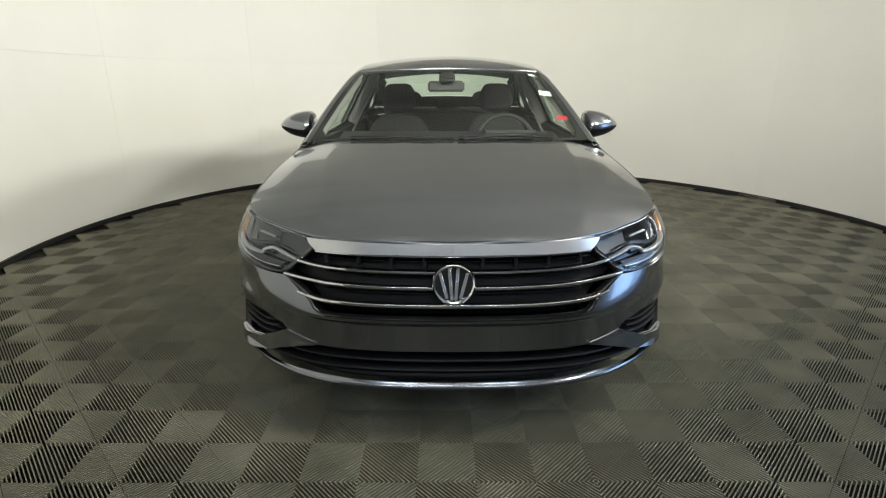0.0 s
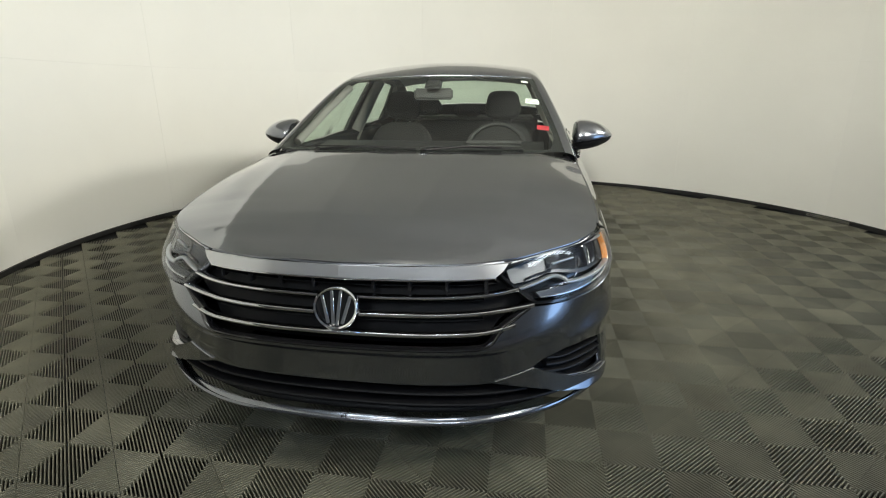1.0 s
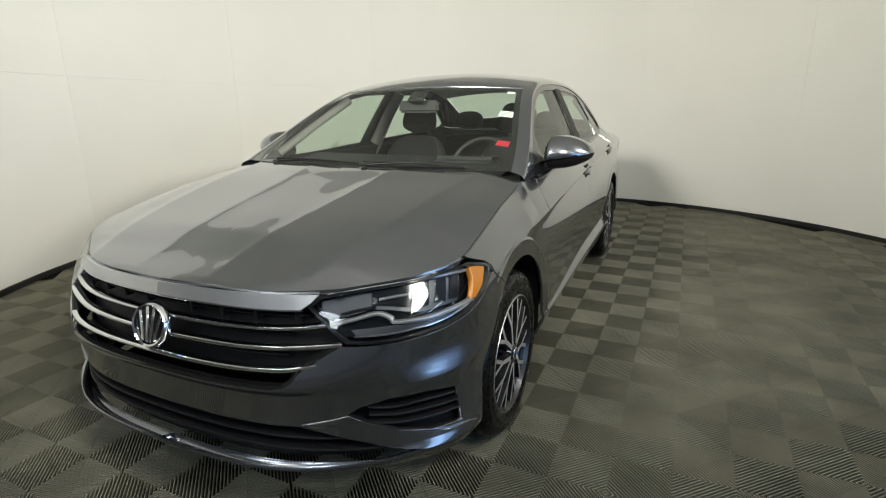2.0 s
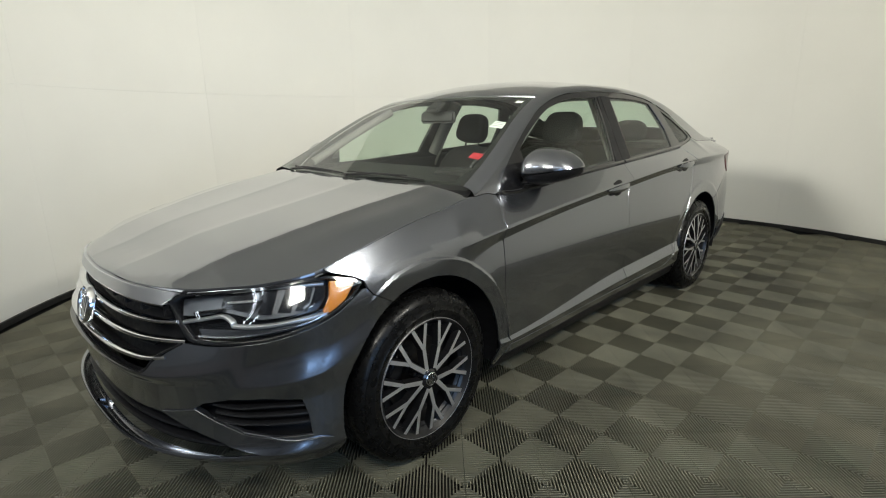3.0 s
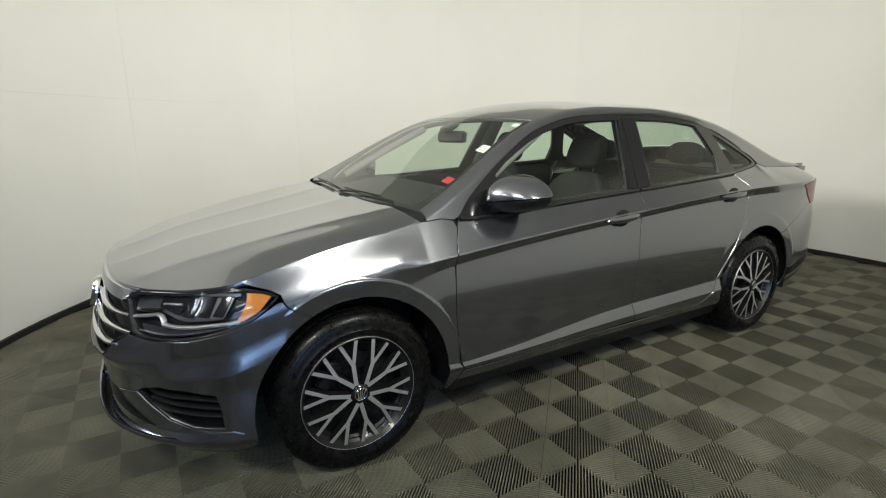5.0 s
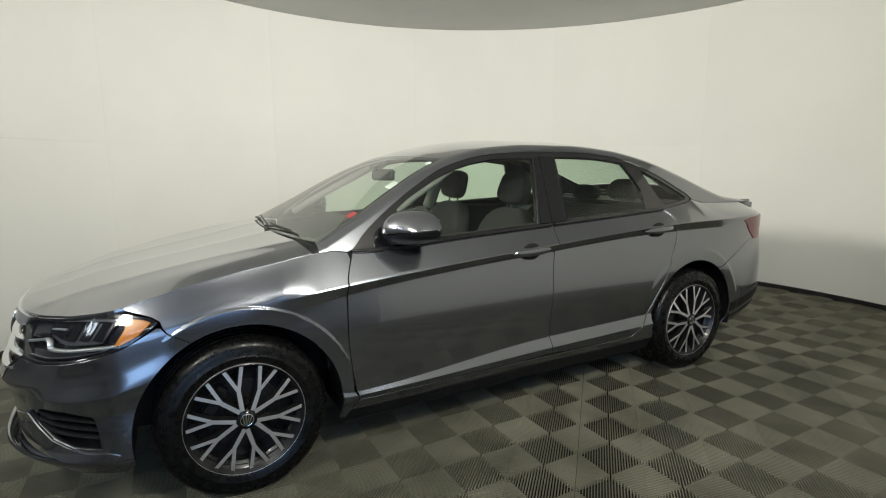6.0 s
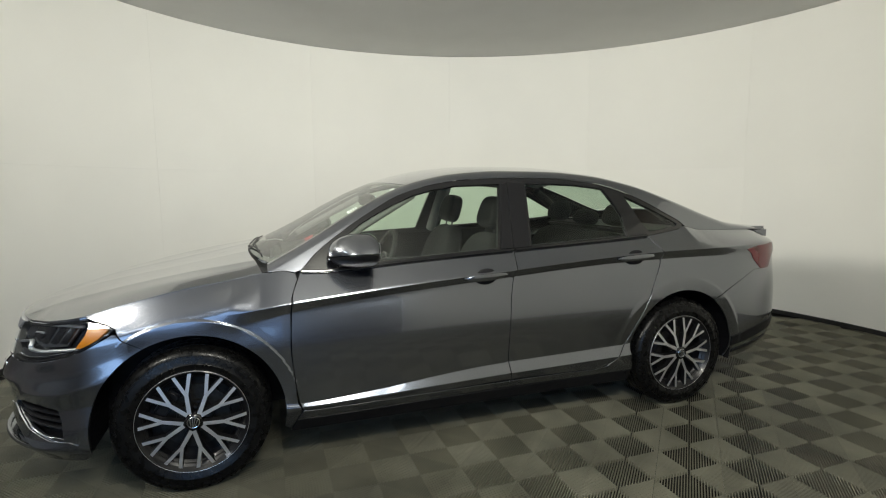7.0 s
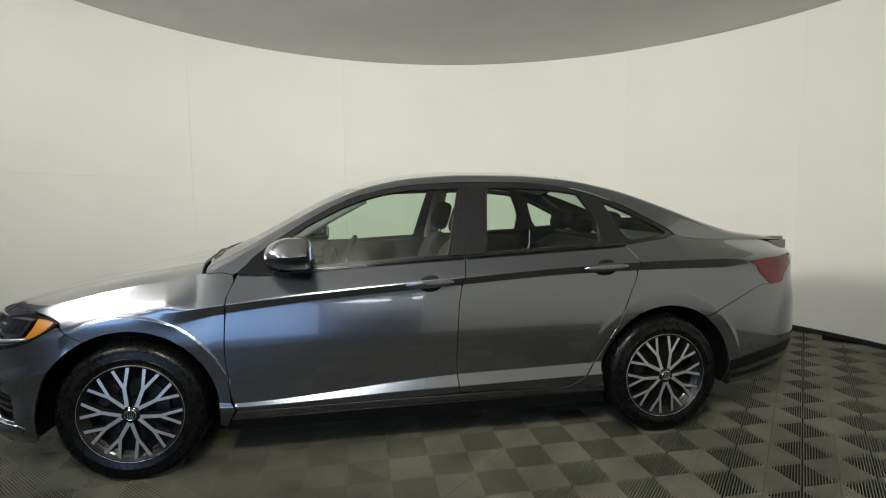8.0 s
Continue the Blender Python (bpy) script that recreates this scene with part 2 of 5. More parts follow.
def sheet(name, f, outline, du, dv, material, parent, holes=(), lip=0.012, flip=False, both=False, mirror=False, label=""):
    """A curved panel: the outline in the surface's own (u, v), filled with triangles, laid on f and turned in at its edges by lip.
    both: u >= 0 is one half and its mirror image is joined on; mirror: the panel of the other side (x negated)."""
    step = np.array([du, dv])
    polys = [dense(outline, step)] + [dense(h, step) for h in holes]
    scaled = [p / step for p in polys]
    lo, hi = scaled[0].min(0), scaled[0].max(0)
    gu, gv = np.meshgrid(np.arange(np.floor(lo[0]), hi[0] + 1), np.arange(np.floor(lo[1]), hi[1] + 1))
    grid = np.c_[gu.ravel(), gv.ravel()]
    grid = grid[inside(grid, scaled)]
    near = np.full(len(grid), 9.0)
    for p in scaled:
        a, b = p, np.roll(p, -1, 0)
        for p0, p1 in zip(a, b):
            d = p1 - p0
            t = np.clip(((grid - p0) @ d) / max(d @ d, 1e-12), 0, 1)
            near = np.minimum(near, np.hypot(*(grid - p0 - t[:, None] * d).T))
    grid = grid[near > 0.35]
    pts = np.concatenate(scaled + [grid])
    edges, base = [], 0
    for p in scaled:
        edges += [(base + i, base + (i + 1) % len(p)) for i in range(len(p))]
        base += len(p)
    from mathutils import geometry
    vs, _, fs, *_ = geometry.delaunay_2d_cdt([Vector(p) for p in pts], edges, [], 0, 1e-5)
    uv = np.array([v[:] for v in vs])
    tri = np.array([q for q in fs if len(q) == 3])
    tri = tri[inside(uv[tri].mean(1), scaled)]
    uv = uv * step
    eps = step * 0.05
    p0 = f(uv[:, 0], uv[:, 1])
    fu = f(uv[:, 0] + eps[0], uv[:, 1]) - f(uv[:, 0] - eps[0], uv[:, 1])
    fv = f(uv[:, 0], uv[:, 1] + eps[1]) - f(uv[:, 0], uv[:, 1] - eps[1])
    nrm = np.cross(fu, fv)
    nrm /= np.maximum(np.linalg.norm(nrm, axis=1, keepdims=True), 1e-12)
    if flip:
        nrm, tri = -nrm, tri[:, ::-1]
    verts, norms, faces = [p0], [nrm], [tri]
    if lip:
        count = {}
        for a, b, c in tri:
            for e in ((a, b), (b, c), (c, a)):
                count[tuple(sorted(e))] = None if tuple(sorted(e)) in count else e
        rim = [e for e in count.values() if e and not (both and abs(uv[e[0], 0]) < 1e-6 and abs(uv[e[1], 0]) < 1e-6)]
        if rim:
            n0 = len(p0)
            rv, rn, rf = [], [], []
            for a, b in rim:
                side = np.cross(p0[b] - p0[a], nrm[a])
                side /= max(np.linalg.norm(side), 1e-9)
                k = n0 + len(rv)
                for p in (a, b):
                    rv += [p0[p], p0[p] - nrm[p] * lip]
                    rn += [0.75 * side + 0.5 * nrm[p], side]
                rf += [(k, k + 1, k + 3), (k, k + 3, k + 2)]
            verts.append(np.array(rv))
            norms.append(np.array(rn))
            faces.append(np.array(rf))
    v, n, t = np.concatenate(verts), np.concatenate(norms), np.concatenate(faces)
    n /= np.maximum(np.linalg.norm(n, axis=1, keepdims=True), 1e-12)
    flipx = np.array([-1, 1, 1])
    if both:
        t = np.concatenate([t, t[:, ::-1] + len(v)])
        v, n = np.concatenate([v, v * flipx]), np.concatenate([n, n * flipx])
    obs = [mesh_object(name, v, t, material, parent, label, n)]
    if mirror:
        obs.append(mesh_object(name, v * flipx, t[:, ::-1], material, parent, label, n * flipx))
    return obs


# ---- the studio ----
CX, CY, R, H = 0.325, 1.79, 3.66, 3.01
A0, A1 = -1.0, 249.0  # degrees: the wall runs between these; the rest is open to the garage


def ring_bm(r0, r1, z0, z1, a0, a1, step=3.0):
    bm = bmesh.new()
    n = max(2, int(abs(a1 - a0) / step) + 1)
    rows = []
    for i in range(n + 1):
        a = radians(a0 + (a1 - a0) * i / n)
        c, s = math.cos(a), math.sin(a)
        rows.append([bm.verts.new((CX + r * c, CY + r * s, z)) for r, z in ((r0, z0), (r1, z0), (r1, z1), (r0, z1))])
    for p, q in zip(rows, rows[1:]):
        for k in range(4):
            bm.faces.new((p[k], p[(k + 1) % 4], q[(k + 1) % 4], q[k]))
    bm.faces.new(rows[0][::-1])
    bm.faces.new(rows[-1])
    return bm


wall = tagged(part("wall_studio", ring_bm(R + 0.012, R + 0.09, 0, H, A0, A1), WALLPAINT, None, smooth=True), "white curved studio wall round the car", "wall", kind="structure")
# wall boards, butted with hairline joints
BOARDS = 9
for i in range(BOARDS):
    a, b = A0 + (A1 - A0) * i / BOARDS, A0 + (A1 - A0) * (i + 1) / BOARDS
    for z0, z1 in ((0.0, 1.529), (1.5302, H)):
        part("panel", ring_bm(R, R + 0.0118, z0, z1, a + 0.007, b - 0.007, 1.0), WALLPAINT, wall, smooth=True)
ceiling = bmesh.new()
bmesh.ops.create_circle(ceiling, cap_ends=True, segments=128, radius=R + 0.3)
bmesh.ops.translate(ceiling, vec=(CX, CY, H + 0.004), verts=ceiling.verts)
top = bmesh.ops.extrude_face_region(ceiling, geom=ceiling.faces[:])
bmesh.ops.translate(ceiling, vec=(0, 0, 0.08), verts=[v for v in top["geom"] if isinstance(v, bmesh.types.BMVert)])
tagged(part("ceiling", ceiling, CEILPAINT, None), "plain grey round studio ceiling", "ceiling", kind="structure")
base = tagged(part("baseboard", ring_bm(R - 0.022, R - 0.001, 0.004, 0.044, A0, A1, 1.5), EDGE, None), "scuffed black rubber skirting along the wall", "skirting", kind="structure")
part("bright_strip", ring_bm(R - 0.028, R - 0.0225, 0.010, 0.038, 22.5, 29.5, 1.0), CHROME, base, "bright metal strip set in the black skirting")
lump = bmesh.new()
box_bm(lump, (0, 0, 0), (0.11, 0.05, 0.06), bevel=0.02)
bmesh.ops.transform(lump, matrix=pose(-3.33, 2.28, 0.075, 0, 0, 80), verts=lump.verts)
part("patch", lump, EDGE, base, "bunched black rubber end", smooth=True)
tagged(part("edge_trim", ring_bm(R - 0.015, R + 0.045, 0.0, 0.016, A1 - 360, A0, 1.5), EDGE, None), "black rubber edging round the tiled floor", "floor edging", kind="structure")
tagged(part("edge_groove", ring_bm(R + 0.075, R + 0.10, 0.0, 0.012, A1 - 360, A0, 1.5), EDGE, None), "second black edging strip on the concrete", "floor edging", kind="structure")
# the black end post of the wall
post = bmesh.new()
a = radians(A1 + 0.18)
box_bm(post, (0, 0, 0), (0.096, 0.020, H), bevel=0.003)
bmesh.ops.transform(post, matrix=Matrix.Translation((CX + (R + 0.045) * math.cos(a), CY + (R + 0.045) * math.sin(a), H / 2 + 0.01)) @ pose(0, 0, 0, 0, 0, A1), verts=post.verts)
tagged(part("post", post, EDGE, None), "black painted steel edge at the wall's end", "post", kind="structure")

# the garage outside
GX0, GX1, GY0, GY1, GH = -9.8, 8.2, -9.0, 7.5, 3.9
for name, c, size, m in (("wall_west", (GX0 - 0.1, -0.75, GH / 2), (0.2, GY1 - GY0, GH), GARAGE), ("wall_east", (GX1 + 0.1, -0.75, GH / 2), (0.2, GY1 - GY0, GH), GARAGE),
                         ("wall_south", (-0.8, GY0 - 0.1, GH / 2), (GX1 - GX0 + 0.4, 0.2, GH), GARAGE), ("wall_north", (-0.8, GY1 + 0.1, GH / 2), (GX1 - GX0 + 0.4, 0.2, GH), GARAGE),
                         ("ceiling_garage", (-0.8, -0.75, GH + 0.1), (GX1 - GX0 + 0.4, GY1 - GY0 + 0.4, 0.2), CEILPAINT),
                         ("floor_garage", (-0.8, -0.75, -0.126), (GX1 - GX0 + 0.4, GY1 - GY0 + 0.4, 0.2), CONCRETE)):
    tagged(part(name, box_bm(bmesh.new(), c, size), m, None),
           {"floor": "worn brown concrete garage floor", "ceili": "plain painted garage ceiling"}.get(name[:5], "painted garage wall beyond the studio"), name.split("_")[0], kind="structure")
# open roller door in the east wall: frame, rolled curtain and the daylight outside
tagged(part("backdrop", box_bm(bmesh.new(), (GX1 - 0.02, -1.9, 1.5), (0.03, 4.4, 3.0)), DAYGLOW, None), "plain blue daylight outside the garage door", "backdrop", kind="structure")
roller = tagged(part("roller_door", tube_bm([(GX1 - 0.2, -4.3, 3.2), (GX1 - 0.2, 0.5, 3.2)], 0.2, 24), GARAGE, None, smooth=True), "rolled-up pale steel roller door", "door", kind="structure")
for yy in (-4.2, 0.4):
    part("guide", box_bm(bmesh.new(), (GX1 - 0.08, yy, 1.6), (0.1, 0.12, 3.2), bevel=0.01), BLACK, roller)
sub = bmesh.new()
bmesh.ops.create_circle(sub, cap_ends=True, segments=96, radius=R + 0.2)
bmesh.ops.translate(sub, vec=(CX, CY, -0.024), verts=sub.verts)
floor = tagged(part("floor", sub, UNDER, None), "studio floor of grey ribbed interlocking plastic tiles", "floor", kind="structure")
for tx, ty, _ in TUBES:
    lamp = tagged(part("tube_light", box_bm(bmesh.new(), (tx, ty, 3.83), (0.3, 1.6, 0.08), bevel=0.01), GARAGE, None), "white fluorescent fixture under the garage ceiling", "ceiling light")
    part("tube", box_bm(bmesh.new(), (tx, ty, 3.77), (0.22, 1.5, 0.03), bevel=0.01), TUBEGLOW, lamp, "lit tube")
for ty in (1.1, 2.5):
    lamp = tagged(part("wall_light", box_bm(bmesh.new(), (GX1 - .05, ty, 2.25), (0.1, 1.1, 0.16), bevel=0.01), GARAGE, None), "white fluorescent fixture on the garage wall", "wall light", "lights on the garage wall")
    part("tube", box_bm(bmesh.new(), (GX1 - .115, ty, 2.25), (0.03, 1.0, 0.09), bevel=0.01), TUBEGLOW, lamp, "lit tube")
# housings added for the assumed flood lights; none is in view
for eye, aim, *_ in LAMPS:
    m = look(eye, aim)
    head = bmesh.new()
    box_bm(head, (0, 0, 0.07), (0.83, 0.40, 0.08), bevel=0.012)
    bmesh.ops.transform(head, matrix=m, verts=head.verts)
    flood = tagged(part("flood_light", head, BLACK, None, smooth=True), "assumed black flood light, out of view under the garage ceiling", "flood light", "studio flood lights")
    pane = bmesh.new()
    box_bm(pane, (0, 0, 0.02), (0.75, 0.32, 0.008))
    bmesh.ops.transform(pane, matrix=m, verts=pane.verts)
    part("diffuser", pane, FLOODGLOW, flood, "lit diffuser of the assumed flood light")
    top_at = m @ Vector((0, 0, 0.09))
    part("bracket", tube_bm([top_at, (top_at.x, top_at.y, GH)], 0.015), BLACK, flood)


# ---- the grey saloon: surfaces ----
WB, WR, HZ = 2.686, 0.328, 0.326  # wheelbase, tyre radius, hub height
PLAN_X = [0, .25, .45, .605, .735, .828, .880, .898, .902, .902, .902, .902, .896, .885, .855, .79, .68, .45, .2, 0]
PLAN_Y = [-.902, -.892, -.853, -.780, -.680, -.570, -.45, -.30, 0, .5, 1.3, 2.1, 2.69, 3.0, 3.30, 3.52, 3.66, 3.76, 3.795, 3.80]
ss = np.r_[0, np.cumsum(np.hypot(np.diff(PLAN_X), np.diff(PLAN_Y)))]
plan_x, plan_y = cubic(ss, PLAN_X), cubic(ss, PLAN_Y)
SG = np.linspace(0, ss[-1], 1600)
PXG, PYG = plan_x(SG), plan_y(SG)


def at_y(y):
    return float(np.interp(y, PYG, SG))


def at_x(x, rear=False):
    k = np.argmax(PXG > 0.9)
    return float(np.interp(-x, -PXG[k:], SG[k:])) if rear else float(np.interp(x, PXG[:k], SG[:k]))


ST = [at_x(0), at_x(.45), at_x(.66), at_x(.82), at_y(-.40), at_y(0), at_y(.48), at_y(1.5), at_y(2.25), at_y(2.69), at_y(3.15), at_y(3.5), at_x(.45, True), ss[-1]]
LINES_Z = [
    [.236, .236, .226, .215, .21, .20, .19, .19, .19, .20, .22, .24, .25, .25],
    [.258, .26, .265, .28, .285, .285, .275, .297, .302, .31, .33, .34, .34, .34],
    [.30, .30, .305, .315, .325, .335, .333, .355, .365, .37, .40, .42, .42, .42],
    [.392, .395, .405, .45, .46, .44, .352, .412, .425, .45, .48, .50, .50, .50],
    [.505, .505, .515, .525, .55, .58, .62, .62, .62, .62, .62, .60, .60, .60],
    [.535, .535, .565, .605, .64, .71, .795, .862, .90, .905, .90, .88, .86, .86],
    [.66, .66, .665, .68, .71, .785, .838, .902, .943, .955, .955, .945, .93, .93],
]
LINES_I = [
    [.03, .03, .03, .035, .04, .06, .075, .075, .07, .06, .06, .08, .10, .10],
    [-.012, -.012, -.01, -.004, .0, .012, .022, .02, .02, .012, .01, .02, .03, .03],
    [.02, .02, .015, .006, .0, .0, .002, .002, .004, 0, 0, .005, .01, .01],
    [.026, .026, .02, .014, .010, .004, .011, .027, .027, .005, 0, 0, 0, 0],
    [.011, .011, .010, .003, -.002, .0, .008, .008, .008, .002, 0, 0, 0, 0],
    [-.002, -.002, .002, .018, .009, .010, .028, .040, .040, .034, .024, .02, .03, .03],
    [.035, .04, .024, .010, .010, .020, .010, .012, .012, .014, .014, .02, .03, .03],
]
# sides of the glasshouse: half width by length and height
belt_x = cubic([.2, .5, 1.0, 1.6, 2.2, 2.6, 2.85, 3.2, 3.45, 3.65], [.795, .812, .82, .822, .815, .80, .775, .735, .70, .64])


def gx(y, z):
    d = z - 0.965
    return belt_x(y) - 0.46 * d - 0.16 * d * np.abs(d)


TOP_Y = [-.28, -.1, .04, .2, .30, .36, .42, .48, .6, 1.0, 1.62, 2.17, 2.5, 2.65, 2.77, 2.81, 2.86, 2.95, 3.15, 3.45]
TOP_Z = [.870, .907, .930, .950, .966, .970, .974, .964, .957, .973, .997, 1.019, 1.034, 1.050, 1.066, 1.080, 1.070, 1.054, 1.046, 1.037]
top_i = [.072, .082, .090, .098, .103] + [float(plan_x(at_y(y)) - gx(y, z)) for y, z in zip(TOP_Y[5:], TOP_Z[5:])]
s7 = [at_x(0), at_x(.45), at_x(.66), at_x(.82), at_y(-.40)] + [at_y(y) for y in TOP_Y] + [at_x(.45, True), ss[-1]]
LZ = [mono(ST, z) for z in LINES_Z] + [mono(s7, [.805, .808, .812, .822, .844] + TOP_Z + [1.03, 1.03])]
LI = [mono(ST, i) for i in LINES_I] + [mono(s7, [.075, .09, .10, .080, .066] + top_i + [.14, .14])]
NK = len(LZ)


def knots(s):
    return np.stack([f(s) for f in LZ]), np.stack([f(s) for f in LI])


def to_k(s, z):
    zk, _ = knots(np.atleast_1d(float(s)))
    return float(np.interp(z, zk[:, 0], np.arange(NK)))


def across(zk, ik, z, sharp):
    """Monotone cubic over the feature lines, point by point."""
    h = np.diff(zk, axis=0)
    d = np.diff(ik, axis=0) / h
    m = np.zeros_like(zk)
    m[0], m[-1] = d[0], d[-1]
    for k in range(1, NK - 1):
        w1, w2 = 2 * h[k] + h[k - 1], h[k] + 2 * h[k - 1]
        ok = d[k - 1] * d[k] > 0
        m[k] = np.where(ok, (w1 + w2) / (w1 / np.where(ok, d[k - 1], 1) + w2 / np.where(ok, d[k], 1)), 0)
    # sharp feature lines: each side keeps its own slope there
    lo, hi = m.copy(), m.copy()
    for k in range(1, NK - 1):
        c = sharp[k]
        lo[k] = (1 - c) * m[k] + c * d[k - 1] * (1.5 if k == 5 else 1.0)
        hi[k] = (1 - c) * m[k] + c * d[k]
    j = np.clip((zk[:-1] <= z).sum(0) - 1, 0, NK - 2)
    q = np.arange(len(z))
    t = (z - zk[j, q]) / h[j, q]
    tt = np.clip(t, 0, 1)
    val = (ik[j, q] * (1 + 2 * tt) * (1 - tt) ** 2 + hi[j, q] * h[j, q] * tt * (1 - tt) ** 2 + ik[j + 1, q] * tt * tt * (3 - 2 * tt)
           + lo[j + 1, q] * h[j, q] * tt * tt * (tt - 1))
    return val + np.where(t > 1, lo[j + 1, q] * (t - 1) * h[j, q], 0) + np.where(t < 0, hi[j, q] * t * h[j, q], 0)


def ramp(v, a, b):
    return np.clip((v - a) / (b - a), 0, 1)


def sharpness(y):
    """How sharp each feature line is along the car: sill edge, lower door band, bumper ridge, undercut and shoulder."""
    side = ramp(y, .40, .50) * ramp(y, 2.45, 2.30)
    out = np.zeros((NK, len(y)))
    out[2] = out[3] = side
    out[3] = np.maximum(side, .6 * ramp(y, -.30, -.40))
    out[4] = .8 * ramp(y, -.30, -.40)
    out[5] = ramp(y, .20, .40) * ramp(y, 3.3, 2.9)
    out[6] = ramp(y, .18, .32) * ramp(y, 3.4, 3.0)
    return out


def body(off=0.0):
    def f(s, k):
        s, k = np.broadcast_arrays(np.asarray(s, float), np.asarray(k, float))
        s, k = s.ravel(), k.ravel()
        zk, ik = knots(np.abs(s))
        j = np.clip(np.floor(k).astype(int), 0, NK - 2)
        q = np.arange(len(s))
        z = zk[j, q] + (k - j) * (zk[j + 1, q] - zk[j, q])
        sa = np.abs(s)
        x, y = plan_x(sa), plan_y(sa)
        i = across(zk, ik, z, sharpness(y))
        e = 2e-3
        tx, ty = plan_x(sa + e) - plan_x(sa - e), plan_y(sa + e) - plan_y(sa - e)
        ln = np.hypot(tx, ty)
        nx, ny = ty / ln, -tx / ln
        for cy in (0.0, WB):  # flat flares round the wheel arches
            r = np.hypot(y - cy, z - HZ)
            w = np.clip((0.474 - r) / (0.012 if cy == 0 else 0.024), 0, 1)
            i = i - w * w * (3 - 2 * w) * ((0.0065 if cy == 0 else 0.0055) - 0.10 * np.clip(0.474 - r, 0, 0.09)) * np.clip((z - 0.30) / 0.1, 0, 1) * np.clip((y + 0.27) / 0.05, 0, 1)
        i = i + off
        return np.stack([np.sign(s + 1e-12) * (x - nx * i), y - ny * i, z], 1)
    return f


BODY = body()


def X(x, z):
    """A place on the front of the body by half width and height, as (s, k)."""
    s = np.linspace(0, at_y(-0.3), 300)
    k = np.array([to_k(v, z) for v in s])
    px = BODY(s, k)[:, 0]
    s0 = float(np.interp(x, px, s))
    return s0, to_k(s0, z)


def Y(y, z):
    """A place on the side of the body by length and height, as (s, k)."""
    s0 = at_y(y)
    for _ in range(6):
        p = BODY([s0], [to_k(s0, z)])[0]
        s0 = float(np.clip(s0 + (y - p[1]), 0, ss[-1]))
    return s0, to_k(s0, z)


def arch(cy, r, a0, a1, n=24):
    return [Y(cy + r * math.cos(radians(a0 + (a1 - a0) * i / n)), HZ + r * math.sin(radians(a0 + (a1 - a0) * i / n))) for i in range(n + 1)]


def along(pts, n=12):
    """A smooth curve through (s, k) or other pairs."""
    p = np.array(pts, float)
    t = np.r_[0, np.cumsum(np.hypot(*np.diff(p, axis=0).T))]
    u = np.linspace(0, t[-1], n)
    return list(zip(mono(t, p[:, 0])(u), mono(t, p[:, 1])(u)))


DU, DV = 0.022, 0.1
car = tagged(new("car"), "grey metallic four-door saloon with alloy wheels parked on the tiles", "car")

# hood surface
e_s = np.linspace(0, at_y(.40), 400)
E7 = BODY(e_s, np.full(400, NK - 1.0))
hood_xe = lambda y: np.interp(y, E7[:, 1], E7[:, 0])
hood_ze = lambda y: np.interp(y, E7[:, 1], E7[:, 2])
hood_zc = mono([-.83, -.80, -.74, -.6, -.4, -.1, .07, .25, .40], [.808, .816, .830, .860, .898, .948, .978, 1.010, 1.022])


hood_xc = mono([-.9, -.70, -.33, .21, .40], [.53, .575, .665, .755, .775])
hood_xt = mono([-.9, -.79, -.41, .28, .40], [.43, .445, .52, .60, .61])
hood_rise = mono([-.9, -.78, -.70, -.33, .0, .21, .40], [.003, .007, .012, .035, .030, .028, .024])


def hood_z(x, y):
    """Nearly flat between two long creases, falling off outside them to the fenders."""
    x = np.abs(x)
    xe, ze, zc = np.maximum(hood_xe(y), 0.02), hood_ze(y), hood_zc(y)
    xc = np.minimum(hood_xc(y), .88 * xe)
    zr = ze + hood_rise(y)
    flat = zc - (zc - zr) * (x / xc) ** 2.2
    fall = zr - (zr - ze) * (x - xc) / np.maximum(xe - xc, .01)
    z = .5 * (flat + fall - np.sqrt((flat - fall) ** 2 + .010**2))
    d = x - hood_xt(y)
    tent = np.exp(-(np.sqrt(d * d + .008**2) - .008) / np.where(d < 0, .16, .06))
    z = z + .009 * tent * np.clip((y + .86) / .16, 0, 1) * np.clip((xe - x) / .12, 0, 1)
    d = x - 0.15 - 0.08 * (y + .8)
    inner = np.exp(-(np.sqrt(d * d + 0.005**2) - 0.005) / np.where(d < 0, 0.05, 0.12))
    return z + 0.004 * inner * np.clip((y + .86) / .16, 0, 1) * np.clip((1 - x / xe) * 6, 0, 1)


def hood_f(x, y):
    x, y = np.broadcast_arrays(np.asarray(x, float), np.asarray(y, float))
    return np.stack([x, y, hood_z(x, y)], 1)


# roof, screens and deck surface
edge_z = mono([.20, .30, .39, .56, .75, .95, 1.15, 1.4, 1.65, 1.95, 2.25, 2.5, 2.8, 3.1, 3.25, 3.45, 3.62, 3.72],
              [.93, .975, 1.018, 1.102, 1.203, 1.298, 1.366, 1.407, 1.42, 1.416, 1.39, 1.338, 1.235, 1.125, 1.082, 1.055, 1.025, .99])
crown = mono([.2, .30, .5, .9, 1.2, 1.6, 2.2, 2.5, 3.0, 3.3, 3.72], [.06, .055, .048, .046, .048, .052, .052, .052, .05, .03, .02])
edge_x = lambda y: gx(y, edge_z(y))


def top_f(x, y):
    x, y = np.broadcast_arrays(np.asarray(x, float), np.asarray(y, float))
    return np.stack([x, y, edge_z(y) + crown(y) * (1 - (x / edge_x(y)) ** 2)], 1)


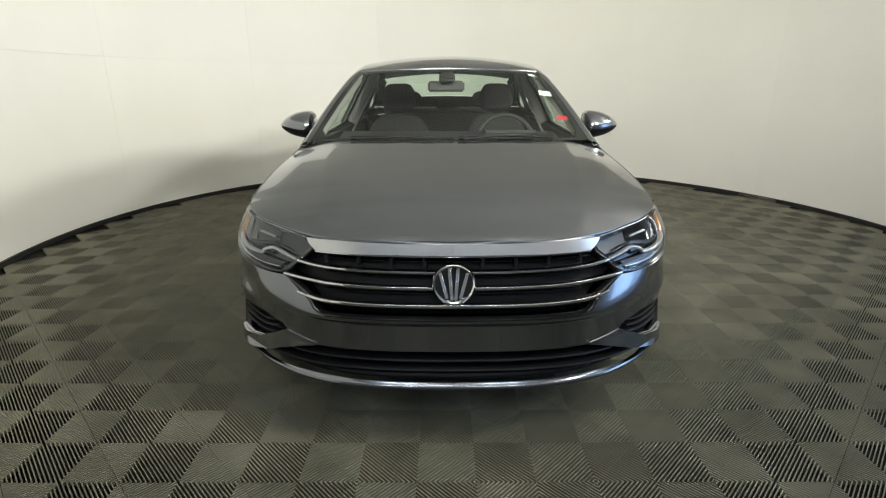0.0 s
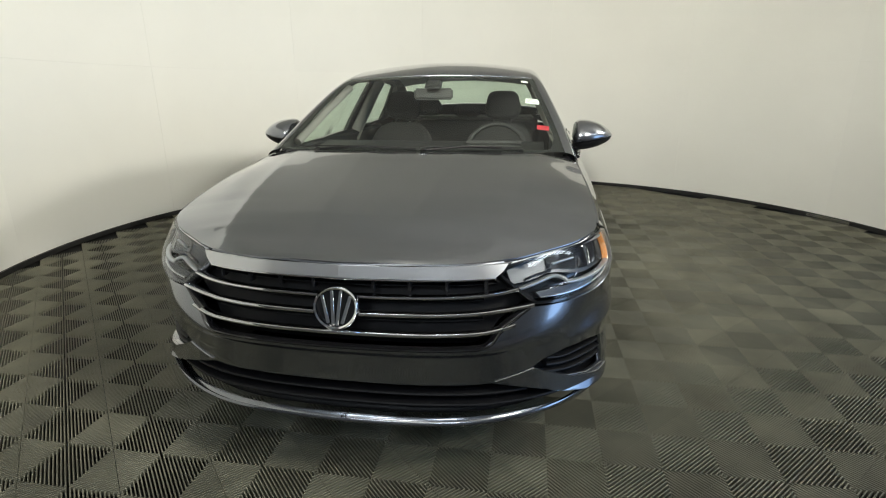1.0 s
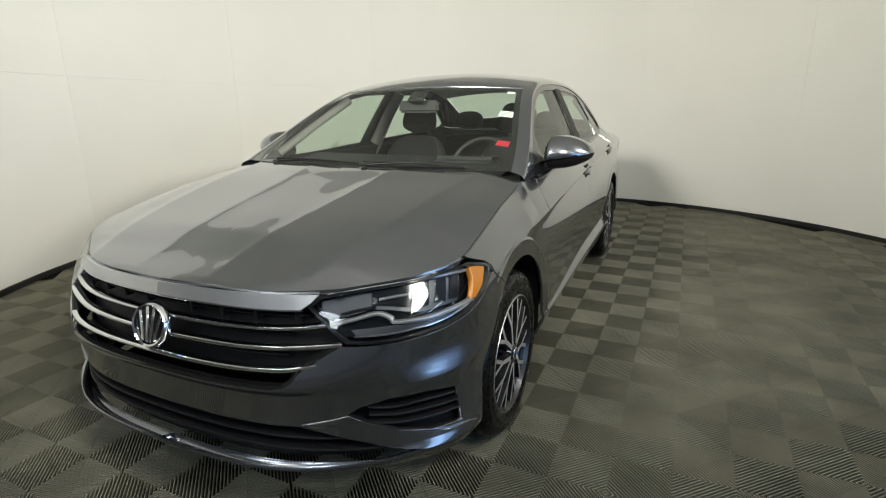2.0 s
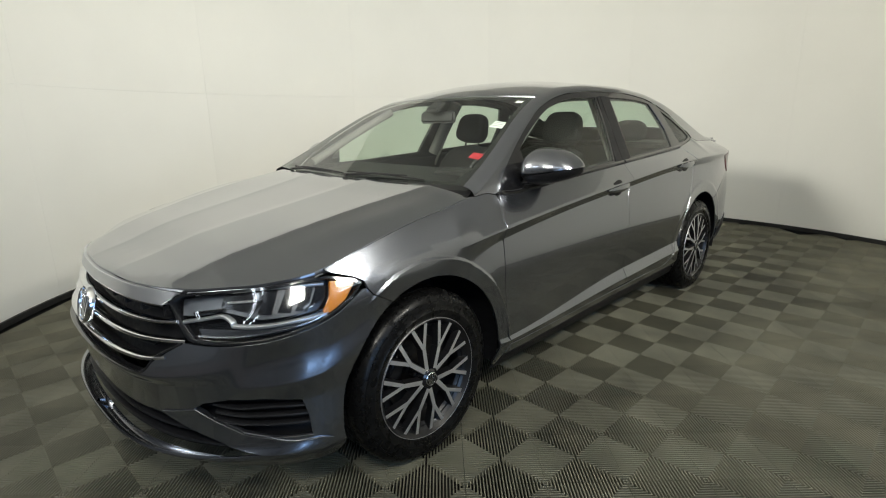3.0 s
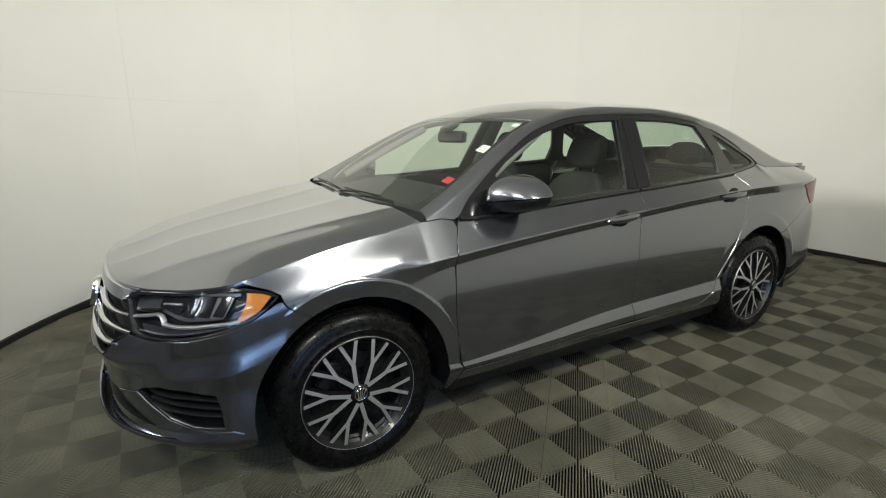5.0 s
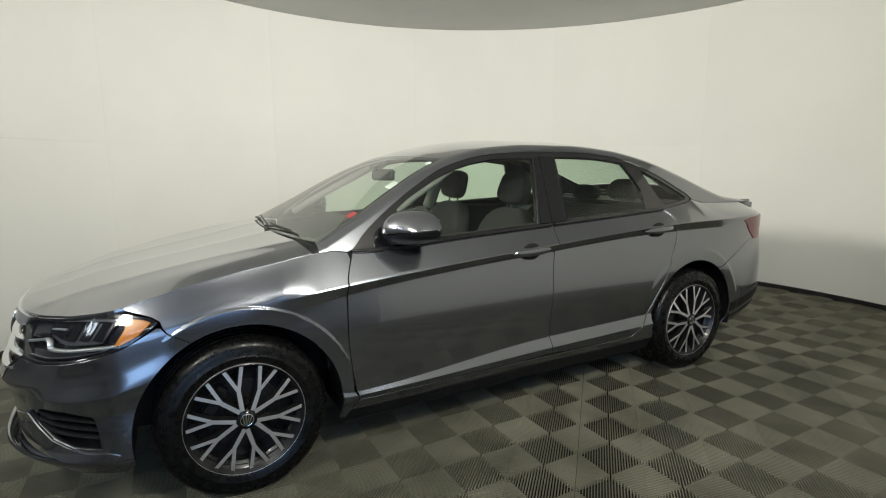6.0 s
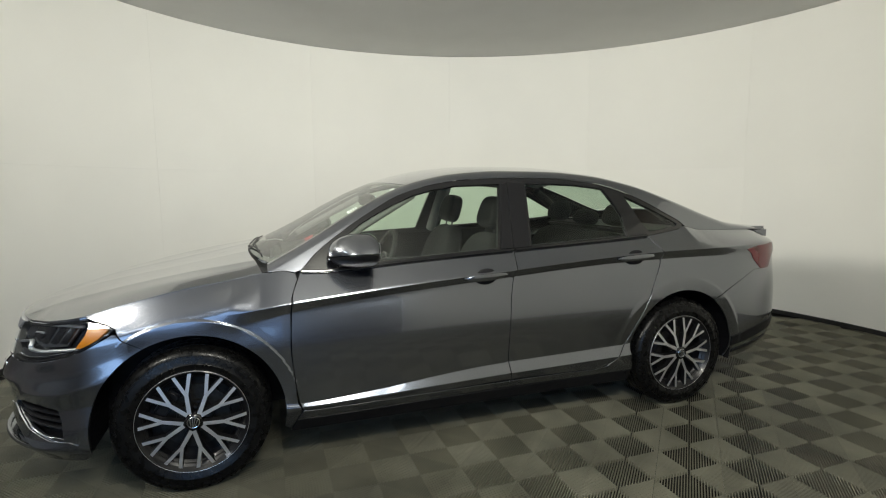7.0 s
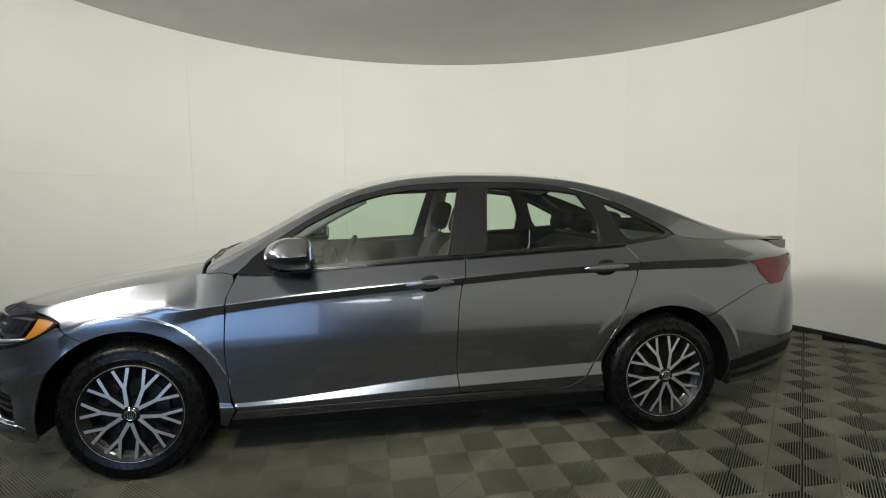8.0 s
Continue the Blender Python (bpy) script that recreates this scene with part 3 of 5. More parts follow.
def glass_f(off=0.0):
    def f(y, z):
        y, z = np.broadcast_arrays(np.asarray(y, float), np.asarray(z, float))
        return np.stack([gx(y, z) - off, y, z], 1)
    return f


FRAME_Y = [.36, .42, .477, .571, .703, .869, 1.043, 1.284, 1.47, 1.64, 1.91, 2.23, 2.36, 2.54, 2.70, 2.80, 2.815, 2.86, 2.95, 3.15, 3.45, 3.62]
FRAME_Z = [.972, .976, .967, 1.043, 1.134, 1.229, 1.310, 1.366, 1.383, 1.388, 1.385, 1.354, 1.322, 1.248, 1.159, 1.100, 1.082, 1.071, 1.055, 1.047, 1.038, 1.030]
frame_z = mono(FRAME_Y, FRAME_Z)
INSET = 0.048


def rail_f(y, w):
    y, w = np.broadcast_arrays(np.asarray(y, float), np.asarray(w, float))
    ze, fz = edge_z(y), frame_z(y)
    r = np.maximum(fz + 0.003, ze - 0.032)
    z0 = fz + (r - fz) * np.clip(w, 0, 1)
    p0 = np.stack([gx(y, z0), y, z0], 1)
    t = np.clip(w - 1, 0, 1)[:, None]
    corner = np.stack([edge_x(y), y, ze], 1)
    xt = edge_x(y) - INSET
    p2 = np.stack([xt, y, ze + crown(y) * (1 - (xt / edge_x(y)) ** 2)], 1)
    return p0 * (1 - t) ** 2 + corner * 2 * t * (1 - t) + p2 * t * t


# ---- the grey saloon: panels ----
G = 0.0022  # half a shut line
top_k = NK - 1.0
# hood
edge = [(float(BODY([s], [top_k])[0, 0]), float(BODY([s], [top_k])[0, 1])) for s in np.linspace(0, at_y(.352), 70)]
edge = [(max(x - (0.004 if y < -.4 else 0.0075), 0) if x > 0.03 else x, y + (0.004 if y < -.3 else 0)) for x, y in edge]
hood_rear = [(x, .248 + .072 * (x / .75) ** 2) for x in np.linspace(edge[-1][0] - 0.004, 0, 14)]
sheet("hood", hood_f, edge + hood_rear, 0.0125, 0.028, PAINT, car, lip=0.02, both=True, label="creased grey metallic hood")
# fenders
fender = ([Y(-.268, .790), Y(-.30, .810), Y(-.38, .838)] + [(sv, top_k - .002) for sv in np.linspace(at_y(-.395), at_y(.345), 34)] + [Y(.36, .969), Y(.42, .973), Y(.474, .962)]
          + [Y(.481, .936), Y(.450, .86), Y(.444, .80), Y(.437, .642), Y(.444, .42), Y(.470, .318), Y(.45, .285), Y(.41, .22)]
          + arch(0, .39, -13, 116) + [Y(-.262, .768)])
sheet("fender", BODY, fender, DU * .5, DV * .5, PAINT, car, mirror=True)
# doors
front_edge = [(.476, .318), (.450, .42), (.443, .642), (.451, .80), (.456, .86), (.487, .936), (.495, .954)]
mid = [(1.569, .322), (1.556, .483), (1.572, .77), (1.592, .87), (1.619, .992)]
rear_edge = [(2.10, .306), (2.16, .318), (2.207, .342), (2.27, .42), (2.347, .549), (2.41, .65), (2.457, .738), (2.509, .84), (2.53, .90), (2.536, .935), (2.525, .98), (2.503, 1.03)]
belt_line = lambda a, b, n=10: [(y, float(np.interp(y, TOP_Y, TOP_Z))) for y in np.linspace(a, b, n)]
fd = [Y(*p) for p in along(front_edge, 20)] + [Y(*p) for p in belt_line(.50, 1.615)] + [Y(y - G, z) for y, z in along(mid, 16)[::-1]] + [Y(y, z) for y, z in ((1.3, .316), (.9, .312))]
door = sheet("front_door", BODY, fd, DU, DV, PAINT, car, mirror=True)
rd = [Y(y + G, z) for y, z in along(mid, 16)] + [Y(*p) for p in belt_line(1.627, 2.498)] + [Y(y - 2 * G, z) for y, z in along(rear_edge, 30)[::-1]] + [Y(1.9, .314)]
rear_door = sheet("rear_door", BODY, rd, DU * .5, DV * .5, PAINT, car, mirror=True)
# sills
sill = [Y(.449, .268), Y(.46, .283), Y(.48, .309)] + [Y(y, .3075) for y in (.9, 1.5, 1.9)] + [Y(2.10, .302), Y(2.17, .312), Y(2.215, .345), Y(2.30, .345), Y(2.325, .30), Y(2.328, .268)]
sheet("sill", BODY, sill, DU, DV, PAINT, car, mirror=True)
skirt = [Y(.415, .195), Y(.447, .264)] + [Y(y, .264) for y in (.9, 1.5, 1.9)] + [Y(2.328, .264), Y(2.33, .195)]
sheet("sill_skirt", BODY, skirt, DU, DV, BLACK, car, mirror=True)
# rear quarters
tl = [(3.20, .930), (3.31, .946), (3.50, .960), (3.56, .90), (3.45, .80), (3.355, .798), (3.277, .864)]
quarter = ([Y(y + G, z) for y, z in along(rear_edge, 30)[4:]] + [Y(*p) for p in belt_line(2.51, 3.40)] + [Y(3.58, 1.03), Y(3.58, .962)] + [Y(*p) for p in (tl[2], tl[1], tl[0], tl[6], tl[5])]
           + [Y(3.285, .798)]
           + [Y(2.93, .648)] + arch(WB, .39, 57, 170)[:] + [Y(2.31, .335), Y(2.22, .345)])
sheet("quarter_panel", BODY, quarter, DU * .45, DV * .4, PAINT, car, mirror=True)
sheet("tail_light", body(-0.004), [Y(*p) for p in tl], 0.03, DV, RED, car, lip=0.03, mirror=True, label="dark red tail light")
# rear bumper and tail face
rb = ([Y(2.937, .644), Y(3.285, .796), Y(3.42, .796), Y(3.52, .90), Y(3.53, .95), (at_x(.60, True), to_k(at_x(.60, True), .95)), (ss[-1] - .001, to_k(ss[-1], .95)), (ss[-1] - .001, to_k(ss[-1], .26)),
       (at_x(.45, True), to_k(at_x(.45, True), .26)), Y(3.4, .25), Y(3.1, .23), Y(3.06, .25)] + arch(WB, .39, -8, 56))
sheet("rear_bumper", BODY, rb, DU * .6, DV * .5, PAINT, car, mirror=True, lip=0.01)
rb2 = [Y(3.085, .388), Y(3.3, .425), Y(3.52, .452), Y(3.58, .452), Y(3.52, .395), Y(3.3, .362), Y(3.09, .325)]
sheet("bumper_insert", body(-0.006), rb2, DU, DV, BLACK, car, mirror=True, lip=0.006, label="dark lower bumper insert")
sheet("bumper_slot", body(-0.005), [Y(3.12, .292), Y(3.3, .322), Y(3.46, .345), Y(3.46, .330), Y(3.3, .298), Y(3.12, .272)], DU, DV, BLACK, car, mirror=True, lip=0.005)
# front bumper cover
fb = ([X(0, .535), X(.25, .535), X(.44, .535), X(.525, .600), X(.600, .652), X(.66, .650), X(.735, .652), X(.80, .662), Y(-.46, .690), Y(-.375, .720), Y(-.282, .768), Y(-.268, .766)]
      + arch(0, .39, 116.5, 190) + [Y(-.39, .235), Y(-.42, .215), X(.80, .217), X(.6, .229), X(.3, .237), X(0, .237)]
      + [X(0, .267), X(.3, .268), X(.6, .274), X(.80, .283), X(.66, .322), X(.56, .362), X(.48, .389), X(.3, .391), X(0, .392)])
fog = [X(.605, .428), X(.64, .455), X(.71, .476), X(.79, .478), Y(-.515, .46), Y(-.50, .40), Y(-.495, .328), X(.80, .332), X(.73, .352)]
sheet("front_bumper", BODY, fb, DU * .5, DV * .5, PAINT, car, holes=[fog], both=True, lip=0.02)
def blade_f(s, k):
    p = BODY(s, k)
    q = body(-1.0)(s, k) - p
    return p + q * (0.004 + np.clip((0.44 - p[:, 2]) / 0.16, 0, 1.2) * 0.010 * np.clip((-0.42 - p[:, 1]) / 0.16, 0, 1))[:, None]


sheet("bumper_blade", blade_f, [X(.49, .397), X(.61, .427), X(.735, .350), X(.80, .332), Y(-.47, .315), Y(-.43, .300), Y(-.45, .272), X(.79, .287), X(.685, .318), X(.58, .360)], DU, DV, PAINT, car, mirror=True, lip=0.012)
# black openings with slats
sheet("lower_grille", body(0.075), [X(0, .25), X(.82, .25), X(.82, .33), X(.5, .42), X(0, .42)], 0.05, 0.25, BLACK, car, both=True, lip=0)
sheet("fog_recess", body(0.045), [X(.56, .40), X(.70, .50), X(.82, .50), Y(-.44, .49), Y(-.44, .30), X(.72, .31)], 0.05, 0.25, BLACK, car, lip=0, mirror=True)


def bar(name, pts, h, d, off, material, parent, label="", mirror=True, n=40, both=False):
    """A rounded bar along (s, k) pairs on the body, h tall and d deep, standing off the skin."""
    pts = along(pts, n)
    s, k = np.array(pts).T
    if both:
        s, k = np.r_[-s[::-1], s[1:]], np.r_[k[::-1], k[1:]]
    p = BODY(s, k)
    t = np.gradient(p, axis=0)
    t /= np.linalg.norm(t, axis=1, keepdims=True)
    nn = np.cross(t, np.array([0, 0, 1.0]))
    nn[:, 2] = 0
    nn /= np.linalg.norm(nn, axis=1, keepdims=True)
    up = np.cross(nn, t)
    m = 12
    ang = 2 * np.pi * np.arange(m) / m
    ca, sa = np.sign(np.cos(ang)) * np.abs(np.cos(ang)) ** 0.7, np.sign(np.sin(ang)) * np.abs(np.sin(ang)) ** 0.7
    v = (p[:, None] + nn[:, None] * (off + d / 2 * ca)[None, :, None] + up[:, None] * (h / 2 * sa)[None, :, None]).reshape(-1, 3)
    f = [(i * m + a, i * m + (a + 1) % m, (i + 1) * m + (a + 1) % m, (i + 1) * m + a) for i in range(len(s) - 1) for a in range(m)]
    f += [tuple(range(m))[::-1], tuple((len(s) - 1) * m + a for a in range(m))]
    out = []
    for sx in ((1, -1) if mirror and not both else (1,)):
        bm = bmesh.new()
        vs = [bm.verts.new((sx * q[0], q[1], q[2])) for q in v]
        for q in f:
            bm.faces.new([vs[i] for i in q])
        out.append(part(name, bm, material, parent, label, smooth=True))
    return out


for z, x1 in ((.345, .60), (.305, .72)):
    bar("slat", [X(0.0, z), X(.3, z), X(x1, z - .008)], 0.016, 0.05, -0.035, BLACK, car, both=True)
for z in (.375, .405, .435):
    bar("fog_slat", [X(.66, z + .012), X(.75, z), Y(-.50, z - .004)], 0.012, 0.03, -0.022, BLACK, car)
# grille
grille_out = [X(0, .53), X(.44, .53), X(.53, .60), X(.62, .655), X(.50, .775), X(0, .775)]
sheet("grille", body(0.075), grille_out, 0.04, 0.25, BLACK, car, both=True, lip=0, label="black radiator grille")
strip = [X(0, .766), X(.2, .765), X(.40, .762), X(.478, .762), X(.502, .780), X(.516, .800), X(.40, .803), X(.2, .802), X(0, .802)]
sheet("grille_top_strip", body(-0.006), strip, DU, DV, SATIN, car, both=True, lip=0.02, label="satin chrome strip under the hood")
bar("chrome_line", [X(0, .760), X(.25, .759), X(.482, .757)], 0.007, 0.012, -0.004, CHROME, car, both=True)
for z, x1, z1 in ((.699, .552, .713), (.642, .603, .656), (.586, .548, .604)):
    bar("grille_bar", [X(0.0, z), X(.2, z), X(.43, z + .002), X(.47, z + .004), X(x1, z1)], 0.014, 0.03, -0.012, CHROME, car, "chrome grille bar", both=True)
bar("grille_base", [X(0, .541), X(.25, .541), X(.438, .542), X(.52, .606), X(.592, .650)], 0.010, 0.03, -0.012, GLOSSBLACK, car, both=True)
for z in (.565, .615, .672, .728):
    bar("grille_slat", [X(0, z), X(.25, z), X(.46 if z < .7 else .5, z)], 0.006, 0.03, -0.05, BLACK, car, both=True)
for x in (.10, .215, .33, .45):
    bm = bmesh.new()
    pt = BODY([X(x, .735)[0]], [X(x, .735)[1]])[0]
    box_bm(bm, (0, 0, 0), (0.012, 0.03, 0.055), bevel=0.003)
    for sx in (1, -1):
        b2 = bm.copy()
        bmesh.ops.translate(b2, vec=(sx * pt[0], pt[1] + 0.045, 0.731), verts=b2.verts)
        part("grille_rib", b2, BLACK, car)
    bm.free()
# round badge: chrome ring, dark disc and plain slanted bars
badge_y = float(BODY([0.0], [to_k(0, .667)])[0, 1]) - 0.012
tilt = Matrix.Translation((0, badge_y, .667)) @ pose(0, 0, 0, 76, 0, 0)


def badge(parent, m, r, deep, name="badge"):
    ring = lathe_bm([(r * .84, 0), (r * .86, deep), (r * .93, deep * 1.3), (r, deep * .6), (r, -deep)], 48, "z")
    bmesh.ops.transform(ring, matrix=m, verts=ring.verts)
    ob = part(name, ring, CHROME, parent, "chrome ring badge with plain slanted bars", smooth=True)
    disc = lathe_bm([(0, 0), (r * .88, 0), (r * .88, -deep)], 40, "z")
    bmesh.ops.transform(disc, matrix=m, verts=disc.verts)
    part("disc", disc, GLOSSBLACK, ob)
    for x0, y0, x1, y1 in ((-.62, .55, -.30, -.72), (.62, .55, .30, -.72), (-.20, .80, -.08, -.80), (.20, .80, .08, -.80)):
        bb = bmesh.new()
        ln, an = math.hypot(x1 - x0, y1 - y0), math.atan2(y1 - y0, x1 - x0)
        box_bm(bb, (0, 0, 0), (ln * r, r * .15, deep * .9), bevel=deep * .2)
        bmesh.ops.transform(bb, matrix=m @ pose((x0 + x1) / 2 * r, (y0 + y1) / 2 * r, deep * .35, 0, 0, math.degrees(an)), verts=bb.verts)
        part("bar", bb, CHROME, ob, smooth=True)
    return ob


badge(car, tilt, 0.074, 0.010)
# headlights
hl = ([X(.492, .770), X(.515, .792), X(.56, .801), X(.64, .806), X(.72, .811), X(.78, .815), Y(-.46, .823), Y(-.38, .824), Y(-.30, .803), Y(-.276, .787)]
      + [Y(-.30, .766), Y(-.375, .724), Y(-.46, .694), X(.80, .666), X(.735, .656), X(.66, .654), X(.612, .658)])
cen = np.mean(hl, 0)
shrink = [tuple(cen + (np.array(p) - cen) * np.array([0.965, 0.90])) for p in hl]
hlo = sheet("headlight", body(0.055), hl, DU, DV, GLOSSBLACK, car, lip=0, mirror=True, label="headlight with clear lens, chrome blade and amber reflector")
for i, lamp in enumerate(hlo):
    def half(obs):
        for o, keep in zip(obs, (i == 0, i == 1)):
            if keep:
                o.parent = lamp
            else:
                bpy.data.objects.remove(o)
    half(sheet("bezel", body(0.003), hl, DU, DV, GLOSSBLACK, lamp, holes=[shrink], lip=0.05, mirror=True))
    half(sheet("lens", body(-0.002), hl, DU, DV, LENS, lamp, lip=0.012, mirror=True, label="clear lens"))
    half(sheet("amber_reflector", body(0.012), [Y(-.300, .788), Y(-.330, .800), Y(-.375, .806), Y(-.388, .770), Y(-.425, .722), Y(-.402, .722), Y(-.345, .748)], 0.02, DV, AMBER, lamp, lip=0.02, mirror=True, label="amber corner reflector"))
    half(sheet("reflector", body(0.030), [X(.525, .772), X(.62, .793), X(.70, .798), X(.78, .803), Y(-.46, .806), Y(-.41, .806), Y(-.47, .728), X(.78, .722), X(.70, .738), X(.66, .742), X(.60, .728), X(.545, .722)], 0.03, DV, LAMPREFL, lamp, lip=0.015, mirror=True))
    half(bar("daylight_blade", [X(.565, .708), X(.62, .722), X(.668, .734), X(.692, .726), X(.715, .708), X(.76, .706), Y(-.50, .712), Y(-.415, .718)], 0.012, 0.02, -0.022, SATIN, lamp, "bright running light blade"))
    half(bar("top_blade", [X(.54, .790), X(.64, .799), X(.74, .803), Y(-.47, .804), Y(-.40, .801)], 0.010, 0.016, -0.020, SATIN, lamp))
    half(bar("low_line", [X(.63, .672), X(.72, .674), X(.80, .686), Y(-.46, .706), Y(-.41, .724)], 0.005, 0.012, -0.018, CHROME, lamp))
    for y0 in (-.565, -.515, -.468):
        fin = [Y(y0 + .040, .800), Y(y0 + .012, .800), Y(y0 - .034, .740), Y(y0 - .002, .736)]
        half(sheet("lamp_fin", body(0.022), fin, 0.02, DV, GLOSSBLACK, lamp, lip=0.02, mirror=True))
    half(sheet("lamp_recess", body(0.022), [X(.648, .788), X(.70, .792), X(.762, .796), X(.752, .742), X(.70, .752), X(.655, .757)], 0.02, DV, GLOSSBLACK, lamp, lip=0.02, mirror=True))
    half(bar("lamp_lip", [X(.668, .770), X(.705, .773), X(.738, .774)], 0.007, 0.010, -0.018, SATIN, lamp))
    half(bar("lamp_shelf", [X(.585, .737), X(.625, .747), X(.665, .751)], 0.008, 0.010, -0.022, GLOSSBLACK, lamp))
    half(sheet("lower_panel", body(0.024), [X(.62, .690), X(.70, .695), X(.78, .699), Y(-.47, .704), Y(-.46, .697), X(.80, .678), X(.70, .667), X(.64, .668)], 0.03, DV, LAMPREFL, lamp, lip=0.01, mirror=True))
# glasshouse
fw = [(.735, .984), (.745, 1.128), (.82, 1.176), (.90, 1.216), (1.0, 1.262), (1.10, 1.300), (1.22, 1.328), (1.36, 1.348), (1.622, 1.354), (1.532, 1.014)]
rw = [(1.735, 1.020), (1.782, 1.355), (1.95, 1.352), (2.10, 1.343), (2.24, 1.326), (2.29, 1.316), (2.335, 1.235), (2.372, 1.15), (2.366, 1.043)]
qw = [(2.425, 1.272), (2.50, 1.238), (2.60, 1.187), (2.70, 1.133), (2.762, 1.096), (2.745, 1.082), (2.64, 1.066), (2.535, 1.058), (2.50, 1.10), (2.46, 1.19)]
outer = [(y, float(frame_z(y)) - .003) for y in np.r_[np.linspace(.50, 2.35, 60), np.linspace(2.38, 2.80, 14)]] + [(2.803, 1.085), (2.77, 1.068), (2.65, 1.052)] + [(y, float(np.interp(y, TOP_Y, TOP_Z)) + .001) for y in np.linspace(2.52, .50, 30)]
sheet("window_frame", glass_f(0.004), outer, 0.04, 0.03, GLOSSBLACK, car, holes=[fw, rw, qw], lip=0.02, mirror=True)
sheet("inner_trim", glass_f(0.034), outer, 0.05, 0.04, TRIM, car, holes=[fw, rw, qw], lip=0, mirror=True)
for nm, w in (("front_door_glass", fw), ("rear_door_glass", rw), ("quarter_glass", qw)):
    for o in sheet(nm, glass_f(0.010), w, 0.08, 0.06, GLASS, car, lip=0, mirror=True, label="green-tinted side glass"):
        o.visible_shadow = False
rail_out = [(y, 0.0) for y in np.linspace(.352, 3.605, 134)] + [(y, 2.0) for y in np.linspace(3.605, .352, 134)]
sheet("roof_rail", rail_f, rail_out, 0.03, 0.125, PAINT, car, lip=0, mirror=True)
ws_base = lambda x: .256 + .108 * (x / .75) ** 2
half_x = lambda y: float(edge_x(y)) - INSET
roof_out = [(0, 1.03)] + [(x, 1.03 + .055 * (x / .55) ** 2) for x in np.linspace(.05, half_x(1.09) - .002, 10)] + [(half_x(y), y) for y in np.linspace(1.10, 2.56, 40)] + [(x, 2.53 + .03 * (x / .55) ** 2) for x in np.linspace(half_x(2.56) - .01, 0, 10)]
sheet("roof", top_f, roof_out, 0.05, 0.05, PAINT, car, lip=0.01, both=True)
ws = [(x, ws_base(x)) for x in np.linspace(0, half_x(.36), 14)] + [(half_x(y), y) for y in np.linspace(.37, 1.07, 24)] + [(x, 1.024 + .055 * (x / .55) ** 2) for x in np.linspace(half_x(1.08) - .002, 0, 10)]
shield = sheet("windshield", top_f, ws, 0.06, 0.06, SHIELD, car, lip=0, both=True, label="clear windshield with stickers inside")[0]
shield.visible_shadow = False


def low_top(d):
    return lambda x, y: top_f(x, y) - np.array([0, -0.4 * d, d])


ring = ws + [(0, ws[-1][1] - .03)] + [(x * .945, y) for x, y in [(p[0], p[1] - .03) for p in ws[::-1]][1:10]] + [(max(half_x(y) - .03, 0), y) for y in np.linspace(1.02, .46, 20)] + [(x, ws_base(x) + .024) for x in np.linspace(half_x(.46) - .05, 0, 12)]
sheet("black_border", low_top(0.003), ring, 0.04, 0.04, GLOSSBLACK, shield, lip=0, both=True, label="black ceramic border")
rg = [(0, 2.545)] + [(x, 2.545 + .03 * (x / .55) ** 2) for x in np.linspace(.05, half_x(2.58), 8)] + [(half_x(y) - .01, y) for y in np.linspace(2.60, 3.10, 14)] + [(x, 3.12) for x in np.linspace(half_x(3.12) - .03, 0, 8)]
sheet("rear_glass", top_f, rg, 0.06, 0.06, GLASS, car, lip=0, both=True)[0].visible_shadow = False
deck = [(x, 3.135) for x in np.linspace(0, half_x(3.14) - .01, 8)] + [(half_x(y) + .003, y) for y in np.linspace(3.16, 3.46, 10)] + [(x, 3.54 + .10 * (1 - (x / .6) ** 2)) for x in np.linspace(.64, 0, 10)]
sheet("trunk_lid", top_f, deck, 0.05, 0.05, PAINT, car, lip=0.01, both=True)


def tail_f(x, t):
    x, t = np.broadcast_arrays(np.asarray(x, float), np.asarray(t, float))
    a = top_f(x, 3.54 + .10 * (1 - (x / .6) ** 2))
    sr = np.array([at_x(v, True) for v in np.clip(np.abs(x) * 1.08, 0, .8)])
    b = BODY(sr, np.array([to_k(v, .95) for v in sr]))
    b[:, 0] = x * 1.04
    c = a + np.array([0, .055, -.012])
    tt = t[:, None]
    return a * (1 - tt) ** 2 + c * 2 * tt * (1 - tt) + b * tt * tt


sheet("trunk_face", tail_f, [(0, 0), (.3, 0), (.585, 0), (.62, 1), (.3, 1), (0, 1)], 0.05, 0.2, PAINT, car, lip=0, both=True)
part("tail_core", box_bm(bmesh.new(), (0, 3.355, .966), (1.29, .56, .168), bevel=.022), PAINT, car, smooth=True)
# cowl under the windshield, wipers
cowl = [(x, .205 + .060 * (x / .75) ** 2) for x in np.linspace(0, .80, 12)] + [(x, ws_base(x) + .02) for x in np.linspace(.76, 0, 12)]
sheet("cowl", lambda x, y: np.stack([np.asarray(x, float) + 0 * np.asarray(y), np.asarray(y, float) + 0 * np.asarray(x), .962 + 0.3 * (np.asarray(y) - .215) - .05 * np.asarray(x) ** 2], 1), cowl, 0.05, 0.03, BLACK, car, both=True, lip=0)


def on_screen(x, y, up=0.012):
    p = top_f(np.array([x]), np.array([y]))[0]
    return (float(p[0]), float(p[1]) - up * .5, float(p[2]) + up)


